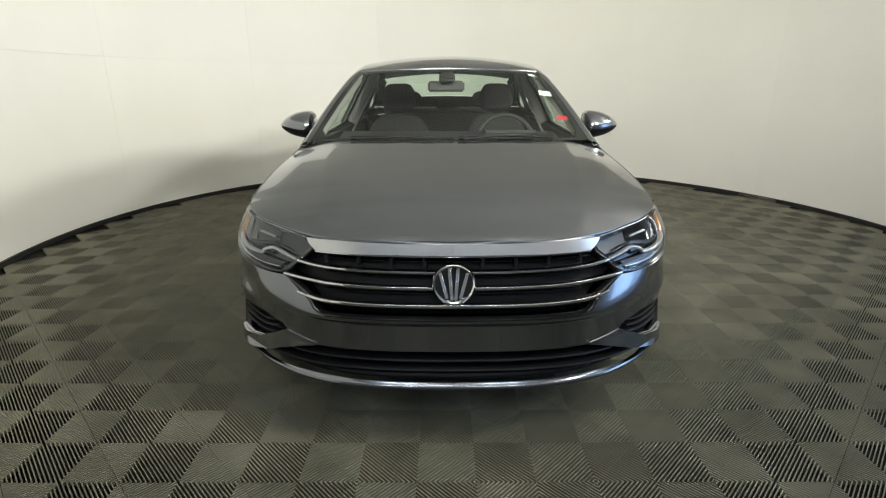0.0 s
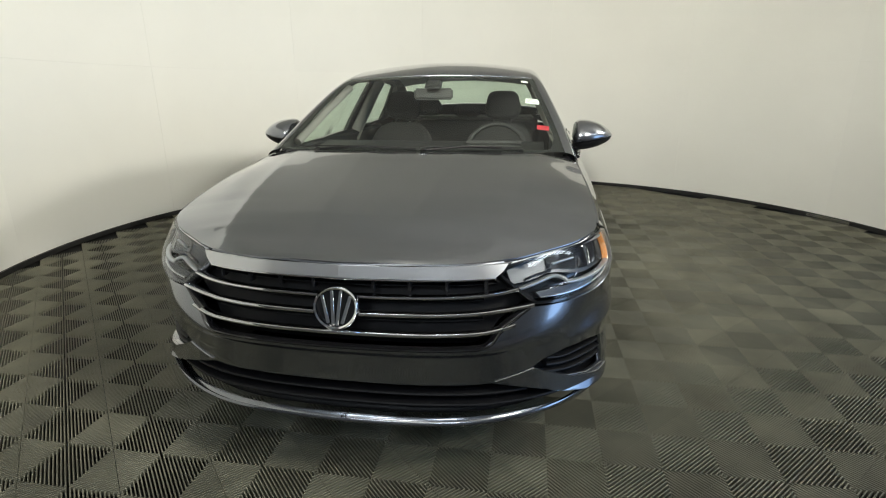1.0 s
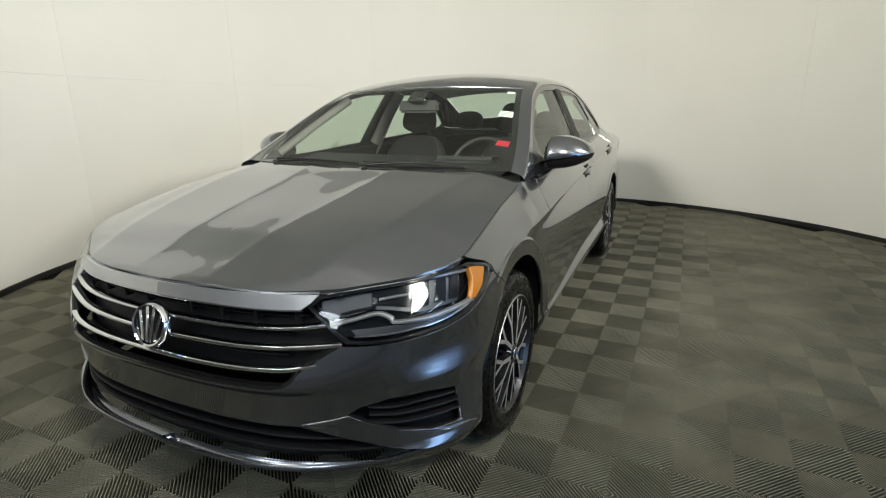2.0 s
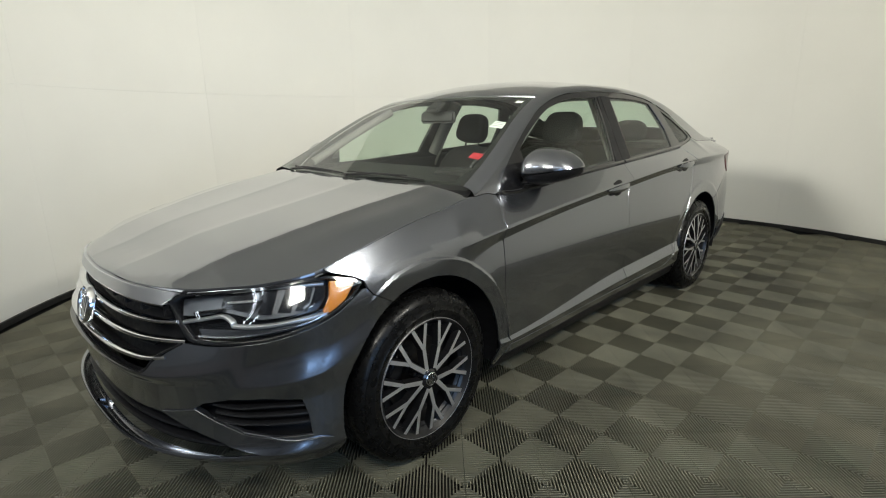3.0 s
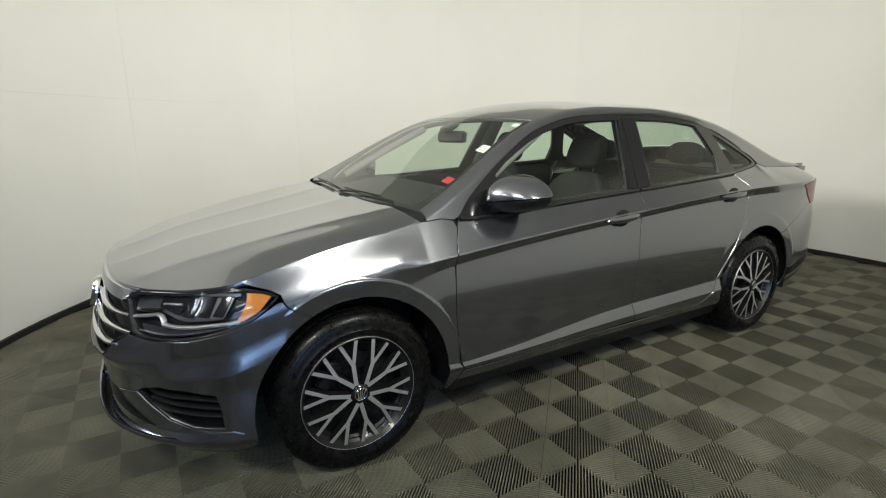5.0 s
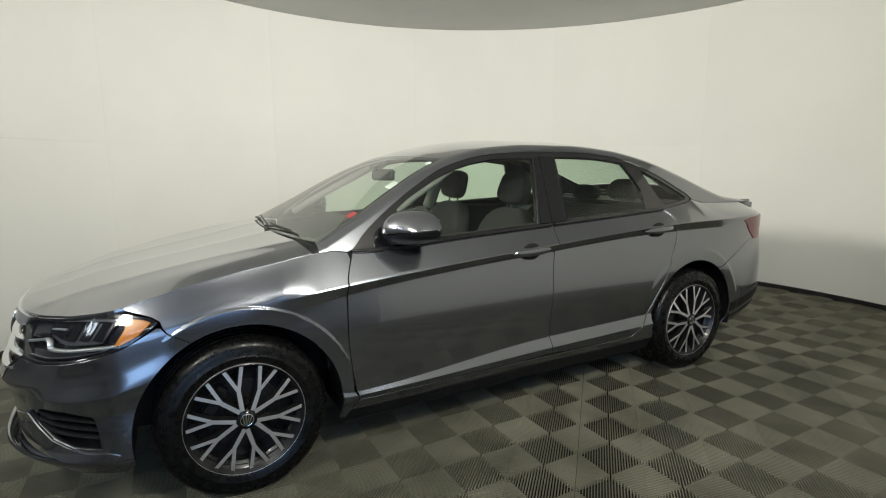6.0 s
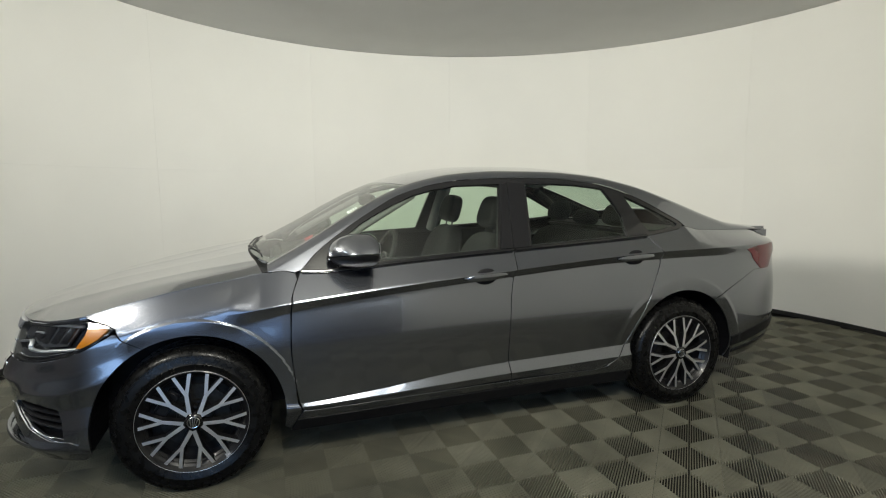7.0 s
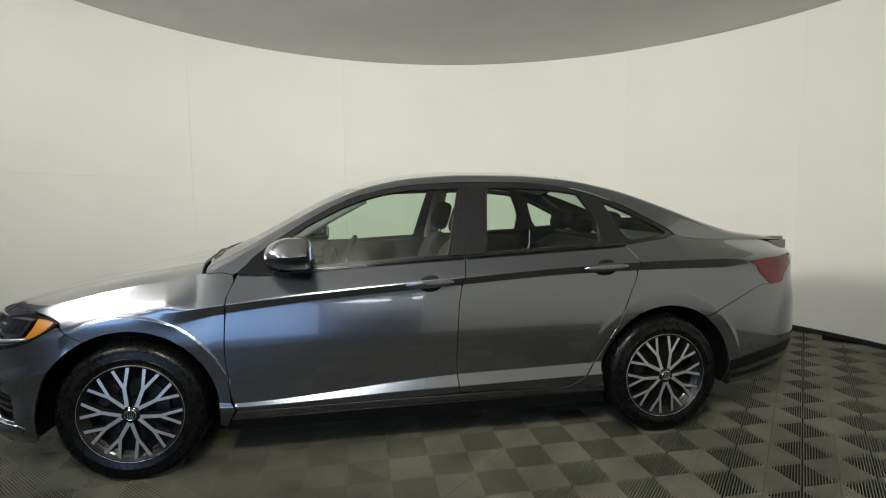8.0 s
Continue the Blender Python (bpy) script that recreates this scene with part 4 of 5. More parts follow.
for x0, y0, x1, y1 in ((.06, .262, .54, .322), (-.50, .303, .02, .272)):
    wiper = part("wiper", tube_bm([on_screen(x0, y0, .006), on_screen((x0 + x1) / 2 - .05, (y0 + y1) / 2 + .004, .012), on_screen(x1 - .1, y1, .010)], [.006, .0045, .003], 8), BLACK, car, "black wiper arm")
    part("blade", tube_bm([on_screen(x0 - .02, y0 + .030, .006), on_screen((x0 + x1) / 2, (y0 + y1) / 2 + .014, .007), on_screen(x1, y1 + .006, .004)], .0035, 6), BLACK, wiper)
    bm = bmesh.new()
    box_bm(bm, on_screen(x0, y0, .008), (.036, .020, .011), bevel=.004)
    part("wiper_hub", bm, GLOSSBLACK, wiper, smooth=True)
# belt mouldings
for a, b in ((.505, 1.612), (1.63, 2.50)):
    for sx in (1, -1):
        pts = [(sx * (float(gx(y, np.interp(y, TOP_Y, TOP_Z))) + .004), y, float(np.interp(y, TOP_Y, TOP_Z)) + .006) for y in np.linspace(a, b, 24)]
        part("belt_moulding", tube_bm(pts, .008, 8), GLOSSBLACK, car, smooth=True)
# pillar covers between the doors
for sx in (1, -1):
    bm = bmesh.new()
    pts = [(1.548, 1.012), (1.637, 1.356), (1.664, 1.362), (1.618, 1.012)]
    pts2 = [(1.624, 1.012), (1.672, 1.362), (1.768, 1.358), (1.722, 1.016)]
    for q in (pts, pts2):
        vs = [bm.verts.new((sx * (float(gx(y, z)) + d), y, z)) for d in (.002, -.01) for y, z in q]
        bm.faces.new(vs[:4]), bm.faces.new(vs[4:][::-1])
        for k in range(4):
            bm.faces.new((vs[k], vs[(k + 1) % 4], vs[4 + (k + 1) % 4], vs[4 + k]))
    part("pillar_cover", bm, BLACK, car)
# door handles
for ys, zs, owner in ((1.302, .880, door), (2.222, .925, rear_door)):
    for i, sx in enumerate((1, -1)):
        bm = bmesh.new()
        rows = []
        for t in np.linspace(0, 1, 15):
            y = ys + .245 * t
            p = BODY([at_y(y)], [to_k(at_y(y), zs + .006 * t)])[0]
            rise = .004 + .020 * math.sin(math.pi * min(1, max(0, t * 1.04 - .02))) ** .5
            hgt = .003 + .0145 * max(0, math.sin(math.pi * min(1, max(0, t)))) ** .4
            rows.append([bm.verts.new((sx * (p[0] + rise + dx * .009), y, zs + .008 * t + dz * hgt)) for dx, dz in ((1, .55), (.75, 1), (-.4, 1), (-1, .6), (-1, -.6), (-.4, -1), (.55, -1), (.9, -.55))])
        for p, q in zip(rows, rows[1:]):
            for k in range(8):
                bm.faces.new((p[k], p[(k + 1) % 8], q[(k + 1) % 8], q[k]))
        bm.faces.new(rows[0]), bm.faces.new(rows[-1])
        part("handle", bm, PAINT, owner[i], smooth=True)
        # flat black disc on the skin for the shade in the pocket behind the grip
        bm = bmesh.new()
        bmesh.ops.create_uvsphere(bm, u_segments=24, v_segments=12, radius=1)
        bmesh.ops.scale(bm, vec=(.005, .060, .042), verts=bm.verts)
        p = BODY([at_y(ys + .125)], [to_k(at_y(ys + .125), zs + .003)])[0]
        bmesh.ops.translate(bm, vec=(sx * (p[0] + .0005), ys + .125, zs + .004), verts=bm.verts)
        part("handle_pocket", bm, BLACK, owner[i], smooth=True)
# mirrors: a lofted shell, lower edge cut for the black base
def mirror_shell(lo, hi, grow=0.0):
    bm = bmesh.new()
    rows = []
    for u in np.linspace(0, 1, 25):
        end = max(1 - u ** 3.4, 0.0) ** .5 * max(1 - (1 - u) ** 16, 0.0) ** .5
        zt, zb = 1.142 - .034 * u ** 2.2 - .006 * (1 - u), .974 + .026 * u ** 1.8
        zc, hz = zb + (zt - zb) * .44, (zt - zb) / 2
        yf, yr = .622 + .075 * u ** 2, .848 + .020 * u
        row = []
        for a in np.linspace(0, 2 * math.pi, 41)[:-1]:
            c, d = math.cos(a), math.sin(a)
            n = 2.1 if c < 0 else 5.0
            r = (abs(c) ** n + abs(d) ** n) ** (-1 / n)
            ym = yf + (yr - yf) * .62
            y = ym + r * c * ((ym - yf) if c < 0 else (yr - ym)) * (.35 + .65 * end)
            h = (zt - zc) if d > 0 else (zc - zb)
            z = zc + r * d * h * end
            row.append(bm.verts.new((.800 + .215 * u + grow * u, y, min(max(z, lo + .030 * u), hi + .030 * u))))
        rows.append(row)
    for p, q in zip(rows, rows[1:]):
        for k in range(40):
            bm.faces.new((p[k], p[(k + 1) % 40], q[(k + 1) % 40], q[k]))
    bm.faces.new(rows[0]), bm.faces.new(rows[-1])
    bmesh.ops.dissolve_degenerate(bm, dist=1e-5, edges=bm.edges[:])
    return bm


for sx in (1, -1):
    flip = Matrix.Diagonal((sx, 1, 1, 1))
    bm = mirror_shell(1.026, 9)
    bmesh.ops.transform(bm, matrix=flip, verts=bm.verts)
    mirror = part("wing_mirror", bm, PAINT, car, "painted wing mirror shell over a black base", smooth=True)
    bm = mirror_shell(0, 1.021, -.004)
    box_bm(bm, (.80, .715, .990), (.13, .085, .026), pose(0, 0, 0, 0, -10, 8), bevel=.010)
    bmesh.ops.transform(bm, matrix=flip, verts=bm.verts)
    part("mirror_base", bm, BLACK, mirror, smooth=True)
    bm = bmesh.new()
    box_bm(bm, (sx * .90, .853, 1.062), (.11, .012, .062), bevel=.003)
    part("mirror_glass", bm, CHROME, mirror)
# roof aerial
bm = bmesh.new()
box_bm(bm, (0, 2.42, 1.418), (.02, .055, .034), pose(0, 0, 0, -22, 0, 0), bevel=.012)
part("aerial", bm, GLOSSBLACK, car, smooth=True)


# ---- wheels ----
def make_wheel(parent):
    """A wheel at the origin; its outer face looks along +x."""
    rim = lathe_bm([(.205, -.19), (.19, -.10), (.19, -.035), (.214, -.012), (.2275, -.004), (.230, .004), (.2265, .006), (.220, -.002), (.212, -.012)], 72)
    wheel = part("wheel", rim, DARKALLOY, parent, "ten Y-spoke alloy wheel with machined faces", smooth=True)
    part("rim_lip", lathe_bm([(.2240, -.003), (.2262, .0042), (.2290, .0055), (.2305, .003), (.2300, -.002)], 72), MACHINED, wheel, smooth=True)
    well = lathe_bm([(.02, -.085), (.19, -.085), (.205, -.19), (.2, -.02)], 48)
    part("rim_well", well, DARKALLOY, wheel, smooth=True)
    prof = [(.226, -.19), (.26, -.204), (.300, -.208), (.318, -.197), (.327, -.175)]
    for g in (-.150, -.105, -.060):
        prof += [(.3275, g - .005), (.320, g - .004), (.320, g + .004), (.3275, g + .005)]
    prof += [(.327, -.030), (.319, -.010), (.303, .002), (.280, .008), (.262, .009), (.260, .0105), (.256, .009), (.240, .006), (.229, .000)]
    part("tyre", lathe_bm(prof, 96), RUBBER, wheel, "black low-profile tyre", smooth=True)
    # shoulder blocks
    bm = bmesh.new()
    for i in range(72):
        box_bm(bm, (-.018, 0, .3225), (.022, .013, .008), pose(0, 35, 0, 0, 0, 12))
        bmesh.ops.rotate(bm, cent=(0, 0, 0), matrix=Matrix.Rotation(2 * math.pi / 72, 3, "X"), verts=bm.verts)
    tagged(part("tread_blocks", bm, RUBBER, wheel), kind="stuff")
    bm = bmesh.new()  # raised rim on the sidewall
    v, f = lathe([(.292, .003), (.2935, .0075), (.297, .0065), (.2985, .002)], 72)
    vs = [bm.verts.new(p) for p in v]
    for q in f:
        bm.faces.new([vs[i] for i in q])
    part("sidewall_ring", bm, RUBBER, wheel, smooth=True)
    # spokes
    def strut(bm, a, b, wa, wb, xa, xb, depth):
        a, b = Vector((0, *a)), Vector((0, *b))
        d = (b - a).normalized()
        side = Vector((0, -d.z, d.y))
        q = []
        for p, w, x in ((a, wa, xa), (b, wb, xb)):
            q += [p + side * w + Vector((x, 0, 0)), p - side * w + Vector((x, 0, 0)), p - side * w * 1.5 + Vector((x - depth, 0, 0)), p + side * w * 1.5 + Vector((x - depth, 0, 0))]
        vs = [bm.verts.new(p) for p in q]
        for k, ids in enumerate(((0, 1, 5, 4), (1, 2, 6, 5), (2, 3, 7, 6), (3, 0, 4, 7), (0, 3, 2, 1), (4, 5, 6, 7))):
            face = bm.faces.new([vs[i] for i in ids])
            face.material_index = 0 if k == 0 else 1
    pol = lambda r, deg: (r * math.sin(radians(deg)), r * math.cos(radians(deg)))
    for i in range(5):
        for sgn in (-1, 1):
            bm = bmesh.new()
            hub, fork = pol(.040, sgn * 7), pol(.121, sgn * 17.6)
            strut(bm, hub, fork, .0088, .0082, .004, .0, .028)
            strut(bm, fork, pol(.221, sgn * 9.2), .0070, .0074, .0, -.006, .026)
            strut(bm, fork, pol(.221, sgn * 26.8), .0070, .0074, -.0004, -.0064, .026)
            bmesh.ops.rotate(bm, cent=(0, 0, 0), matrix=Matrix.Rotation(radians(72 * i + 36), 3, "X"), verts=bm.verts)
            part("spoke", bm, [MACHINED, DARKALLOY], wheel)
    cap = lathe_bm([(0, .010), (.024, .010), (.030, .007), (.036, .002), (.042, -.03)], 40)
    hubcap = part("hub_cap", cap, GLOSSBLACK, wheel, smooth=True)
    badge(hubcap, pose(.0095, 0, 0, 90, 0, 90), .026, .002, "cap_badge")
    for i in range(5):
        an = radians(72 * i)
        b = lathe_bm([(0, .004), (.008, .004), (.010, -.02)], 6)
        bmesh.ops.translate(b, vec=(-.028, .056 * math.sin(an), .056 * math.cos(an)), verts=b.verts)
        part("lug_bolt", b, STEEL, wheel)
    part("brake_disc", lathe_bm([(.045, -.055), (.075, -.055), (.078, -.070), (.144, -.070), (.144, -.082), (.05, -.082)], 48), STEEL, wheel, smooth=True)
    cal = bmesh.new()
    box_bm(cal, (-.066, -.115, .06), (.05, .06, .12), pose(0, 0, 0, -28, 0, 0), bevel=.01)
    part("caliper", cal, DARKALLOY, wheel, smooth=True)
    return wheel


wheel = make_wheel(car)
FACE = 0.872
wheel.matrix_basis = pose(FACE, 0, HZ, -8, 0, 0)
for m in (pose(FACE, WB, HZ, 5, 0, 0), pose(-FACE, 0, HZ, 14, 0, 180), pose(-FACE, WB, HZ, 41, 0, 180)):
    copy_thing(wheel, m)
# wheel housings and underbody
for cy in (0, WB):
    for sx in (1, -1):
        bm = bmesh.new()
        rows = []
        for i in range(25):
            a = radians(-12 + 204 * i / 24)
            rows.append([bm.verts.new((sx * x, cy + .402 * math.cos(a), HZ + .402 * math.sin(a))) for x in (.868, .55)])
        for p, q in zip(rows, rows[1:]):
            bm.faces.new((p[0], p[1], q[1], q[0]))
        bm.faces.new([r[1] for r in rows])
        part("wheel_housing", bm, BLACK, car)
bm = bmesh.new()
box_bm(bm, (0, 1.35, .27), (1.58, 1.80, .10), bevel=.03)
box_bm(bm, (0, -.30, .30), (1.05, .95, .12), bevel=.03)
box_bm(bm, (0, 3.0, .34), (1.05, 1.15, .14), bevel=.03)
part("underbody", bm, BLACK, car)
part("engine_block", box_bm(bmesh.new(), (0, -.22, .64), (1.05, .9, .26), bevel=.05), BLACK, car)
part("trunk_liner", box_bm(bmesh.new(), (0, 3.10, .70), (1.0, .6, .5), bevel=.05), BLACK, car)


# ---- cabin ----
def soft_box(name, c, size, m, material, parent, bevel=.04, label=""):
    bm = bmesh.new()
    box_bm(bm, (0, 0, 0), size, bevel=min(bevel, min(size) * .45))
    bmesh.ops.transform(bm, matrix=Matrix.Translation(c) @ (m or Matrix.Identity(4)), verts=bm.verts)
    return part(name, bm, material, parent, label, smooth=True)


def pillow(name, c, size, m, material, parent, label="", p=3.6, taper=0.0, bow=0.0):
    """A stuffed cushion: a rounded block, narrower towards its top by taper and bowed forward by bow."""
    bm = bmesh.new()
    bmesh.ops.create_uvsphere(bm, u_segments=32, v_segments=20, radius=1)
    for v in bm.verts:
        d = v.co.copy()
        r = (abs(d.x) ** p + abs(d.y) ** p + abs(d.z) ** p) ** (-1 / p)
        q = d * r
        v.co = (q.x * size[0] / 2 * (1 - taper * max(q.z, -.4)), q.y * size[1] / 2 - bow * q.x * q.x, q.z * size[2] / 2)
    bmesh.ops.transform(bm, matrix=Matrix.Translation(c) @ (m or Matrix.Identity(4)), verts=bm.verts)
    return part(name, bm, material, parent, label, smooth=True)


lean = pose(0, 0, 0, -17, 0, 0)
for x in (.37, -.37):
    seat = pillow("front_seat", (x, 1.35, .60), (.52, .54, .20), pose(0, 0, 0, 5, 0, 0), CLOTH, car, "black cloth front seat with headrest")
    pillow("backrest", (x, 1.62, .775), (.51, .17, .58), lean, CLOTH, seat, p=3.4, taper=.18, bow=.05)
    pillow("headrest", (x, 1.70, 1.178), (.245, .11, .20), lean, CLOTH, seat, p=3.8, taper=.13, bow=.015)
    for dx in (-.06, .06):
        part("headrest_rod", tube_bm([(x + dx, 1.655, .98), (x + dx, 1.69, 1.11)], .006), TRIM, seat)
bench = pillow("rear_bench", (0, 2.22, .58), (1.28, .52, .22), None, CLOTH, car, "black cloth rear bench with three headrests", p=5)
pillow("backrest", (0, 2.51, .77), (1.26, .18, .52), pose(0, 0, 0, -22, 0, 0), CLOTH, bench, p=5, taper=.04)
for x in (-.36, 0, .36):
    pillow("headrest", (x, 2.60, 1.135 if x else 1.105), (.25, .10, .15 if x else .11), lean, CLOTH, bench, p=3.0, taper=.08)
soft_box("parcel_shelf", (0, 2.86, 1.03), (1.20, .46, .04), None, TRIM, car, .015)
dash = soft_box("dashboard", (0, .66, .90), (1.42, .52, .17), pose(0, 0, 0, 6, 0, 0), TRIM, car, .06, "black dashboard with instrument hood")
soft_box("instrument_hood", (.37, .80, .985), (.36, .20, .06), pose(0, 0, 0, -6, 0, 0), TRIM, dash, .028)
soft_box("centre_console", (0, 1.15, .60), (.22, .95, .22), None, TRIM, car, .05)
bm = bmesh.new()
R0, r0 = .182, .015
vs = [[bm.verts.new(((R0 + r0 * math.cos(b)) * math.cos(a), (R0 + r0 * math.cos(b)) * math.sin(a), r0 * math.sin(b))) for b in np.linspace(0, 2 * math.pi, 9)[:-1]] for a in np.linspace(0, 2 * math.pi, 49)[:-1]]
for i in range(48):
    for k in range(8):
        bm.faces.new((vs[i][k], vs[(i + 1) % 48][k], vs[(i + 1) % 48][(k + 1) % 8], vs[i][(k + 1) % 8]))
box_bm(bm, (0, 0, -.01), (.15, .12, .05), bevel=.02)
for a in (0, 180, 270):
    box_bm(bm, (.11 * math.cos(radians(a)), .11 * math.sin(radians(a)), -.004), (.14, .035, .016), pose(0, 0, 0, 0, 0, a), bevel=.005)
bmesh.ops.transform(bm, matrix=pose(.37, .985, .925, 64, 0, 0), verts=bm.verts)
part("steering_wheel", bm, TRIM, car, smooth=True)
rv = soft_box("inner_mirror", (-.015, .985, 1.268), (.235, .03, .068), pose(0, 0, 0, -8, 0, 10), TRIM, car, .012)
soft_box("mirror_pane", (-.017, 1.003, 1.265), (.215, .004, .056), pose(0, 0, 0, -8, 0, 10), CHROME, rv, .002)
soft_box("sensor_box", (-.01, .965, 1.322), (.10, .10, .03), pose(0, 0, 0, 28, 0, 0), TRIM, rv, .012)
sheet("headliner", lambda x, y: top_f(x, y) - np.array([0, 0, .03]), [(0, 1.06), (.40, 1.09), (half_x(1.2) - .005, 1.14), (half_x(1.6), 1.6), (half_x(2.2), 2.2), (half_x(2.5) - .01, 2.50), (0, 2.5)], .08, .08, LINER, car, lip=0, both=True)
for sx in (1, -1):
    pts = lambda q, d: [(sx * (float(gx(y, z)) - d), y, z) for y, z in q]
    for nm, a, b, w, m in (("a_pillar_trim", (.58, 1.02), (1.12, 1.305), .024, BELT), ("b_pillar_trim", (1.66, 1.0), (1.72, 1.36), .045, BELT), ("c_pillar_trim", (2.74, 1.13), (2.52, 1.29), .03, TRIM)):
        part(nm, tube_bm(pts([a, ((a[0] + b[0]) / 2, (a[1] + b[1]) / 2 + .006), b], .058), w, 10), m, car, smooth=True)
    part("seat_belt", tube_bm(pts([(1.66, .80), (1.70, 1.28)], .10), .010, 6), BELT, car)
    card = bmesh.new()
    box_bm(card, (sx * .765, 1.45, .72), (.05, 1.95, .56), bevel=.02)
    part("door_card", card, TRIM, car, smooth=True)
floor_pan = soft_box("cabin_floor", (0, 1.5, .34), (1.50, 2.2, .06), None, TRIM, car, .02)
fire = soft_box("firewall", (0, .42, .66), (1.44, .08, .56), None, BLACK, car, .02)
# stickers inside the glass
for nm, x, y, w, h, m in (("white_sticker", .575, .79, .075, .052, PAPER), ("red_sticker", .635, .555, .062, .04, REDSTICK), ("corner_sticker", .525, 1.02, .04, .03, PAPER)):
    sheet(nm, lambda a, b: top_f(a, b) - np.array([0, -.003, .006]), [(x - w / 2, y - h / 2), (x + w / 2, y - h / 2), (x + w / 2, y + h / 2), (x - w / 2, y + h / 2)], .05, .05, m, shield, lip=0, label=nm.replace("_", " ") + " inside the windshield")
for i in range(3):
    sheet("print_line", lambda a, b: top_f(a, b) - np.array([0, -.0025, .0045]), [(.545, .776 + i * .013), (.60, .776 + i * .013), (.60, .780 + i * .013), (.545, .780 + i * .013)], .05, .05, INK, shield, lip=0)


# settle the nose and the doors a little lower and shorter than the lofted lines
low_z = mono([-1.0, -.7, .4, 1.4, 2.8, 4.0], [-.024, -.025, -.017, -.003, .004, .004])
shift_y = mono([-1.0, -.85, -.3, .5, 1.4, 2.36, 2.8, 4.0], [.029, .029, .004, -.020, -.036, -.024, -.002, .0])
for ob in car.children_recursive:
    if ob.type == "MESH" and ob.name.split(".")[0] != "wheel" and (ob.parent is None or ob.parent.name.split(".")[0] not in ("wheel", "hub_cap", "cap_badge")):
        co = np.empty(len(ob.data.vertices) * 3)
        ob.data.vertices.foreach_get("co", co)
        co = co.reshape(-1, 3)
        y = co[:, 1].copy()
        keep = np.ones(len(y))
        for cy in (0, WB):  # the wheel arches stay round their wheels
            keep = np.minimum(keep, np.clip((np.hypot(y - cy, co[:, 2] - HZ) - .39) / .12, 0, 1))
        co[:, 1] += shift_y(y) * keep
        nose = .016 * np.clip((co[:, 2] - .66) / .10, 0, 1) * np.clip((-.52 - y) / .16, 0, 1)
        co[:, 2] += low_z(y) * np.clip((co[:, 2] - .30) / .25, 0, 1) * keep - nose
        ob.data.vertices.foreach_set("co", co.ravel())
        ob.data.update()


# ---- the garage: what shows past the wall's end ----
def pale_suv():
    suv = tagged(new("suv"), "pale off-road car parked by the garage wall", "car")
    prof = [(0.0, .45), (.0, .95), (.9, 1.08), (1.5, 1.62), (3.6, 1.66), (4.35, 1.1), (4.45, .45)]
    bm = bmesh.new()
    rows = []
    for w in (-.92, -.86, .86, .92):
        k = 1.0 if abs(w) < .9 else .93
        rows.append([bm.verts.new((x, w * (1 - .16 * max(0, z - 1.0)), z if k == 1 else .45 + (z - .45) * .96)) for x, z in prof])
    for p, q in zip(rows, rows[1:]):
        for i in range(len(prof)):
            j = (i + 1) % len(prof)
            bm.faces.new((p[i], p[j], q[j], q[i]))
    bm.faces.new(rows[0]), bm.faces.new(rows[-1])
    bmesh.ops.bevel(bm, geom=bm.edges[:], offset=.05, segments=2, affect="EDGES")
    part("body", bm, SUVPAINT, suv, smooth=True)
    for sy in (-1, 1):
        for x in (.85, 3.55):
            t = part("wheel", lathe_bm([(.2, -.1), (.33, -.11), (.37, -.07), (.37, .07), (.33, .11), (.22, .11), (.2, .06)], 40), RUBBER, suv, smooth=True)
            t.matrix_basis = pose(x, sy * .85, .372, 0, 0, 90 * sy)
            part("rim", lathe_bm([(0, .05), (.07, .07), (.2, .06), (.215, .1)], 10), SATIN, t)
        bm = bmesh.new()
        box_bm(bm, (2.5, sy * .835, 1.36), (2.0, .02, .36), pose(0, 0, 0, sy * 8, 0, 0), bevel=.009)
        part("side_window", bm, GLOSSBLACK, suv)
        bm = bmesh.new()
        box_bm(bm, (2.2, sy * .93, .48), (3.0, .05, .12), bevel=.02)
        part("running_board", bm, BLACK, suv)
    return suv


pale_suv().matrix_basis = pose(-8.75, -3.45, 0.0, 0, 0, -86)
sign = tagged(part("wall_sign", box_bm(bmesh.new(), (GX0 + .02, -2.42, 2.42), (.02, .20, .52), bevel=.004), SIGNRED, None), "red notice with pale bars on the garage wall", "sign")
for i in range(4):
    part("bar", box_bm(bmesh.new(), (GX0 + .034, -2.42, 2.58 - .1 * i), (.006, .13, .03)), PAPER, sign)
reel = tagged(part("hose_reel", lathe_bm([(.05, 0), (.16, 0), (.17, .02), (.17, .07), (.16, .09), (.05, .09)], 32), BLACK, None, smooth=True), "black hose reel with a yellow centre on the wall", "hose reel")
reel.matrix_basis = pose(GX0 + .01, -2.36, 1.08)
part("centre", lathe_bm([(0, .11), (.09, .11), (.10, .02)], 24), YELLOW, reel, smooth=True)
rail = tagged(part("wall_rail", box_bm(bmesh.new(), (GX0 + .03, -3.2, 1.75), (.06, 3.2, .04), bevel=.008), BLACK, None), "dark cable rail along the garage wall", "rail")
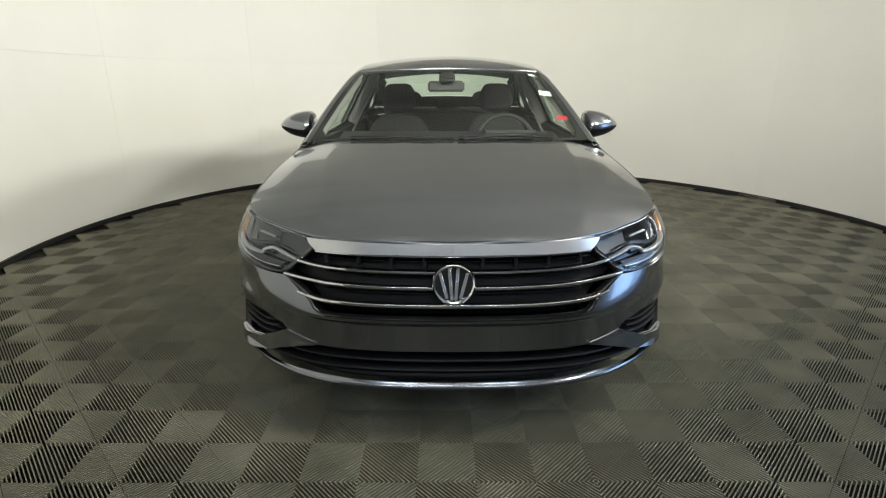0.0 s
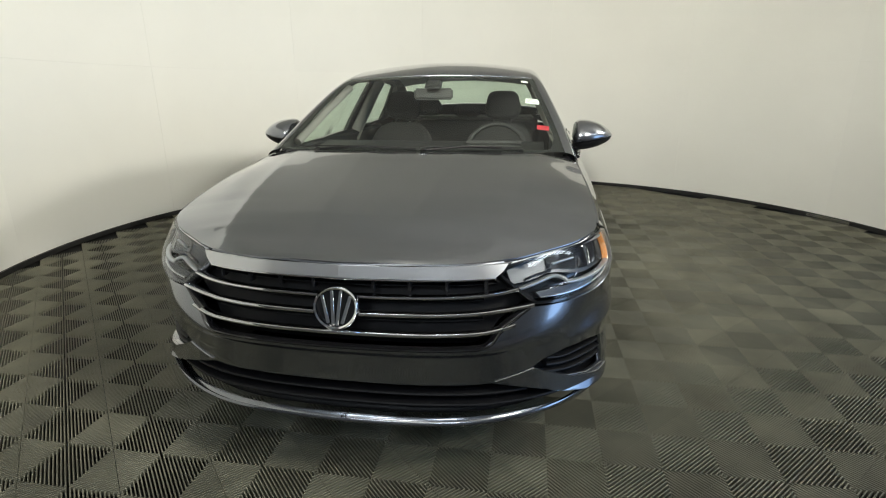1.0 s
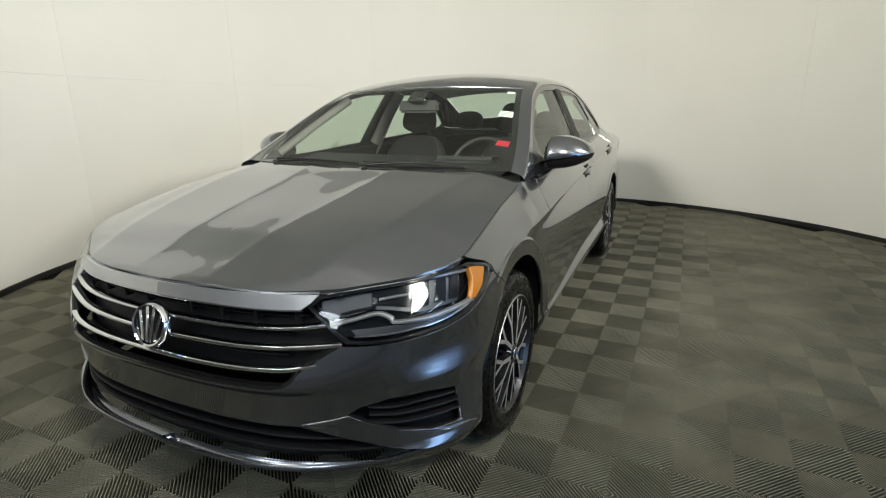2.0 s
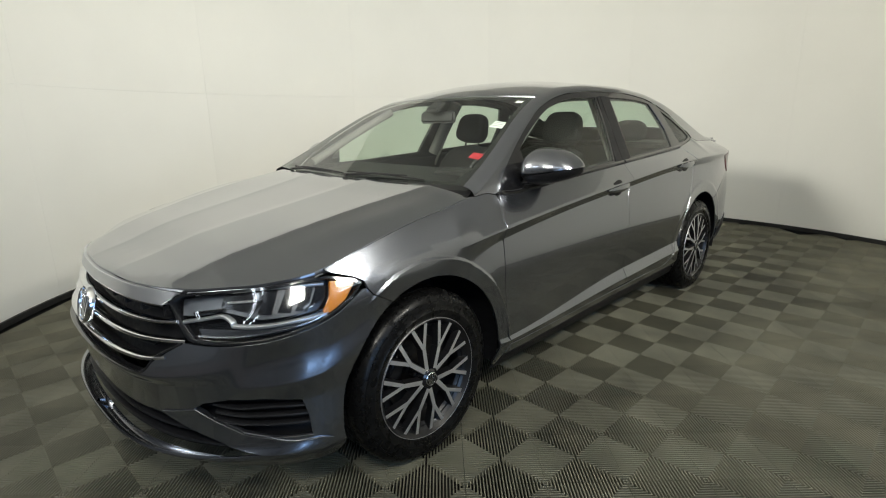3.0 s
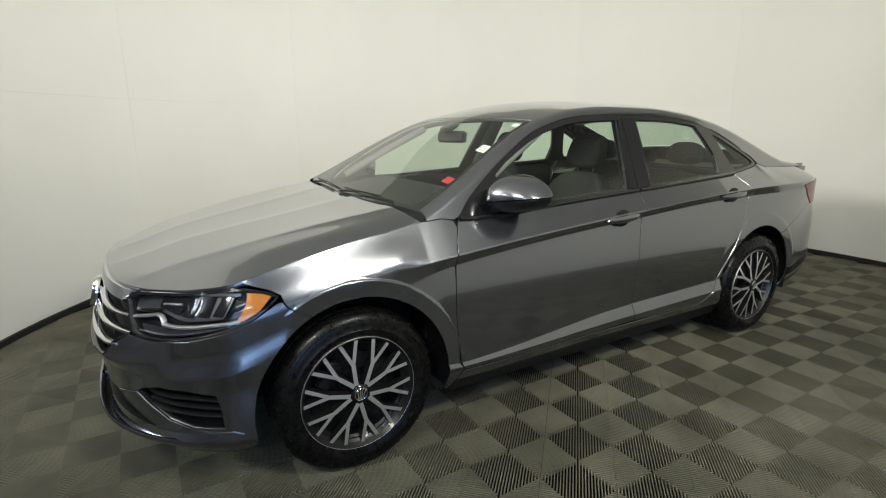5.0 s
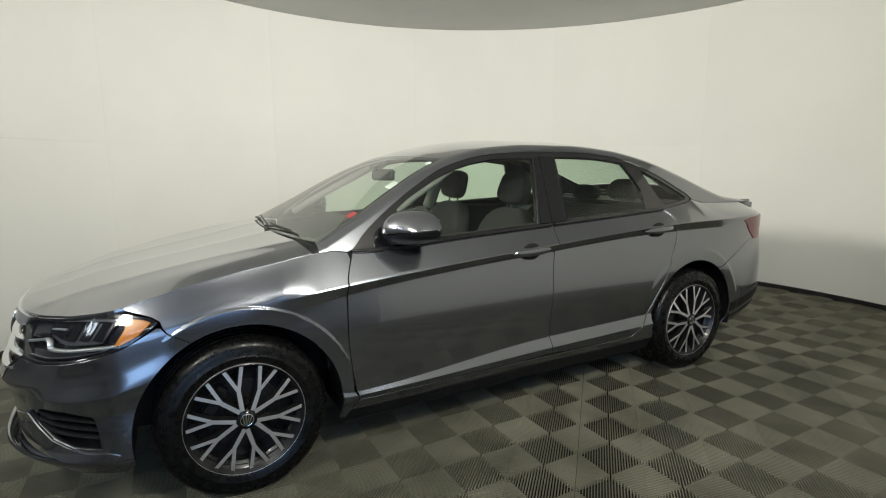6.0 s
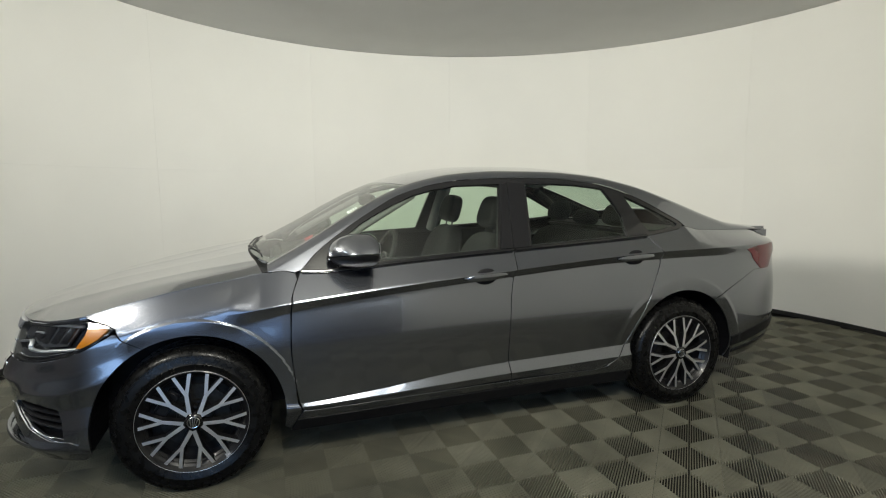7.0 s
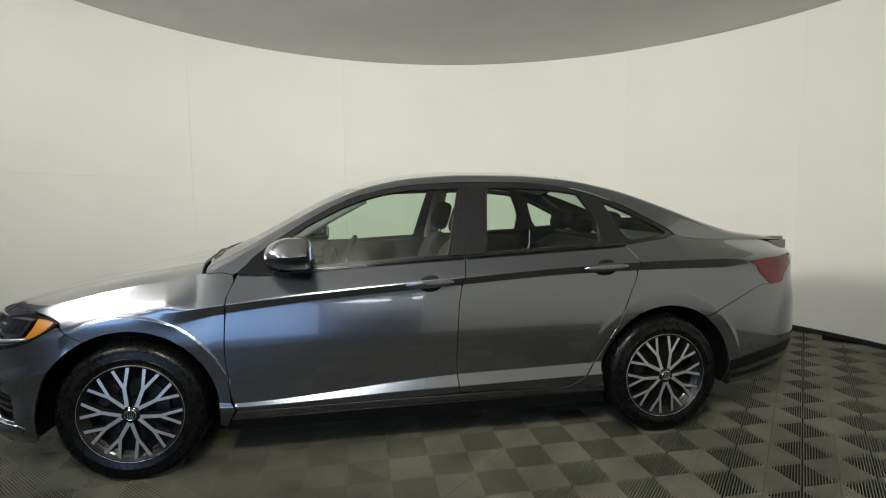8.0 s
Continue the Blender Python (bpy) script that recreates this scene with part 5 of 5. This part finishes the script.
bin_ = tagged(part("waste_bin", lathe_bm([(0, 0), (.16, 0), (.19, .42), (.2, .43), (.185, .43), (.15, .02)], 28, "z"), BLACK, None, smooth=True), "black plastic bin on the garage floor", "bin")
bin_.matrix_basis = pose(-9.4, -2.18, -.02)

# ---- floor tiles ----
TL, TOX, TOY = 0.2005, 1.078, 0.768
side = TL * math.sqrt(2)


def tile_mesh():
    """One tile, turned by 45 degrees: nested corner ribs run square to its edges, over a thin web."""
    v, f = [], []
    h, n, gap = side / 2 - .0012, 12, .67

    def block(poly, z0, z1):
        b = len(v)
        m = len(poly)
        v.extend([(x, y, z1) for x, y in poly] + [(x, y, z0) for x, y in poly])
        f.append(tuple(range(b, b + m)))
        f.extend((b + i, b + m + i, b + m + (i + 1) % m, b + (i + 1) % m) for i in range(m))
    pitch = h / n
    for qx, qy in ((1, 1), (-1, 1), (-1, -1), (1, -1)):
        for i in range(n):
            a, b = i * pitch + pitch * gap * .5, (i + 1) * pitch - pitch * gap * .5
            poly = [(a, a), (h, a), (h, b), (b, b), (b, h), (a, h)]
            poly = [(qx * x, qy * y) for x, y in poly]
            if qx * qy < 0:
                poly = poly[::-1]
            block(poly, -.0190, 0.0)
    c, s = math.cos(math.pi / 4), math.sin(math.pi / 4)
    return [(c * x - s * y, s * x + c * y, z) for x, y, z in v], f


tv, tf = tile_mesh()
tile_data = bpy.data.meshes.new("tile")
tile_data.from_pydata(tv, [], tf)
tile_data.materials.append(TILE)
tile_data.update()
spots = []
for i in range(-40, 41):
    for j in range(-40, 41):
        if (i + j) % 2:
            x, y = TOX + TL * i, TOY + TL * j
            if math.hypot(x - CX, y - CY) < R - .01:
                spots.append((x, y))
near = lambda p: math.hypot(p[0] - 1.35, p[1] - 0.35)
spots.sort(key=near)
for x, y in spots[:300]:
    ob = new("tile", tile_data)
    ob.location, ob.parent = (x, y, 0), floor
far_v, far_f = [], []
for x, y in spots[300:]:
    b = len(far_v)
    far_v += [(px + x, py + y, pz) for px, py, pz in tv]
    far_f += [tuple(b + i for i in q) for q in tf]
tagged(mesh_object("far_tiles", far_v, far_f, TILE, floor, "ribbed tiles towards the wall"), kind="stuff")
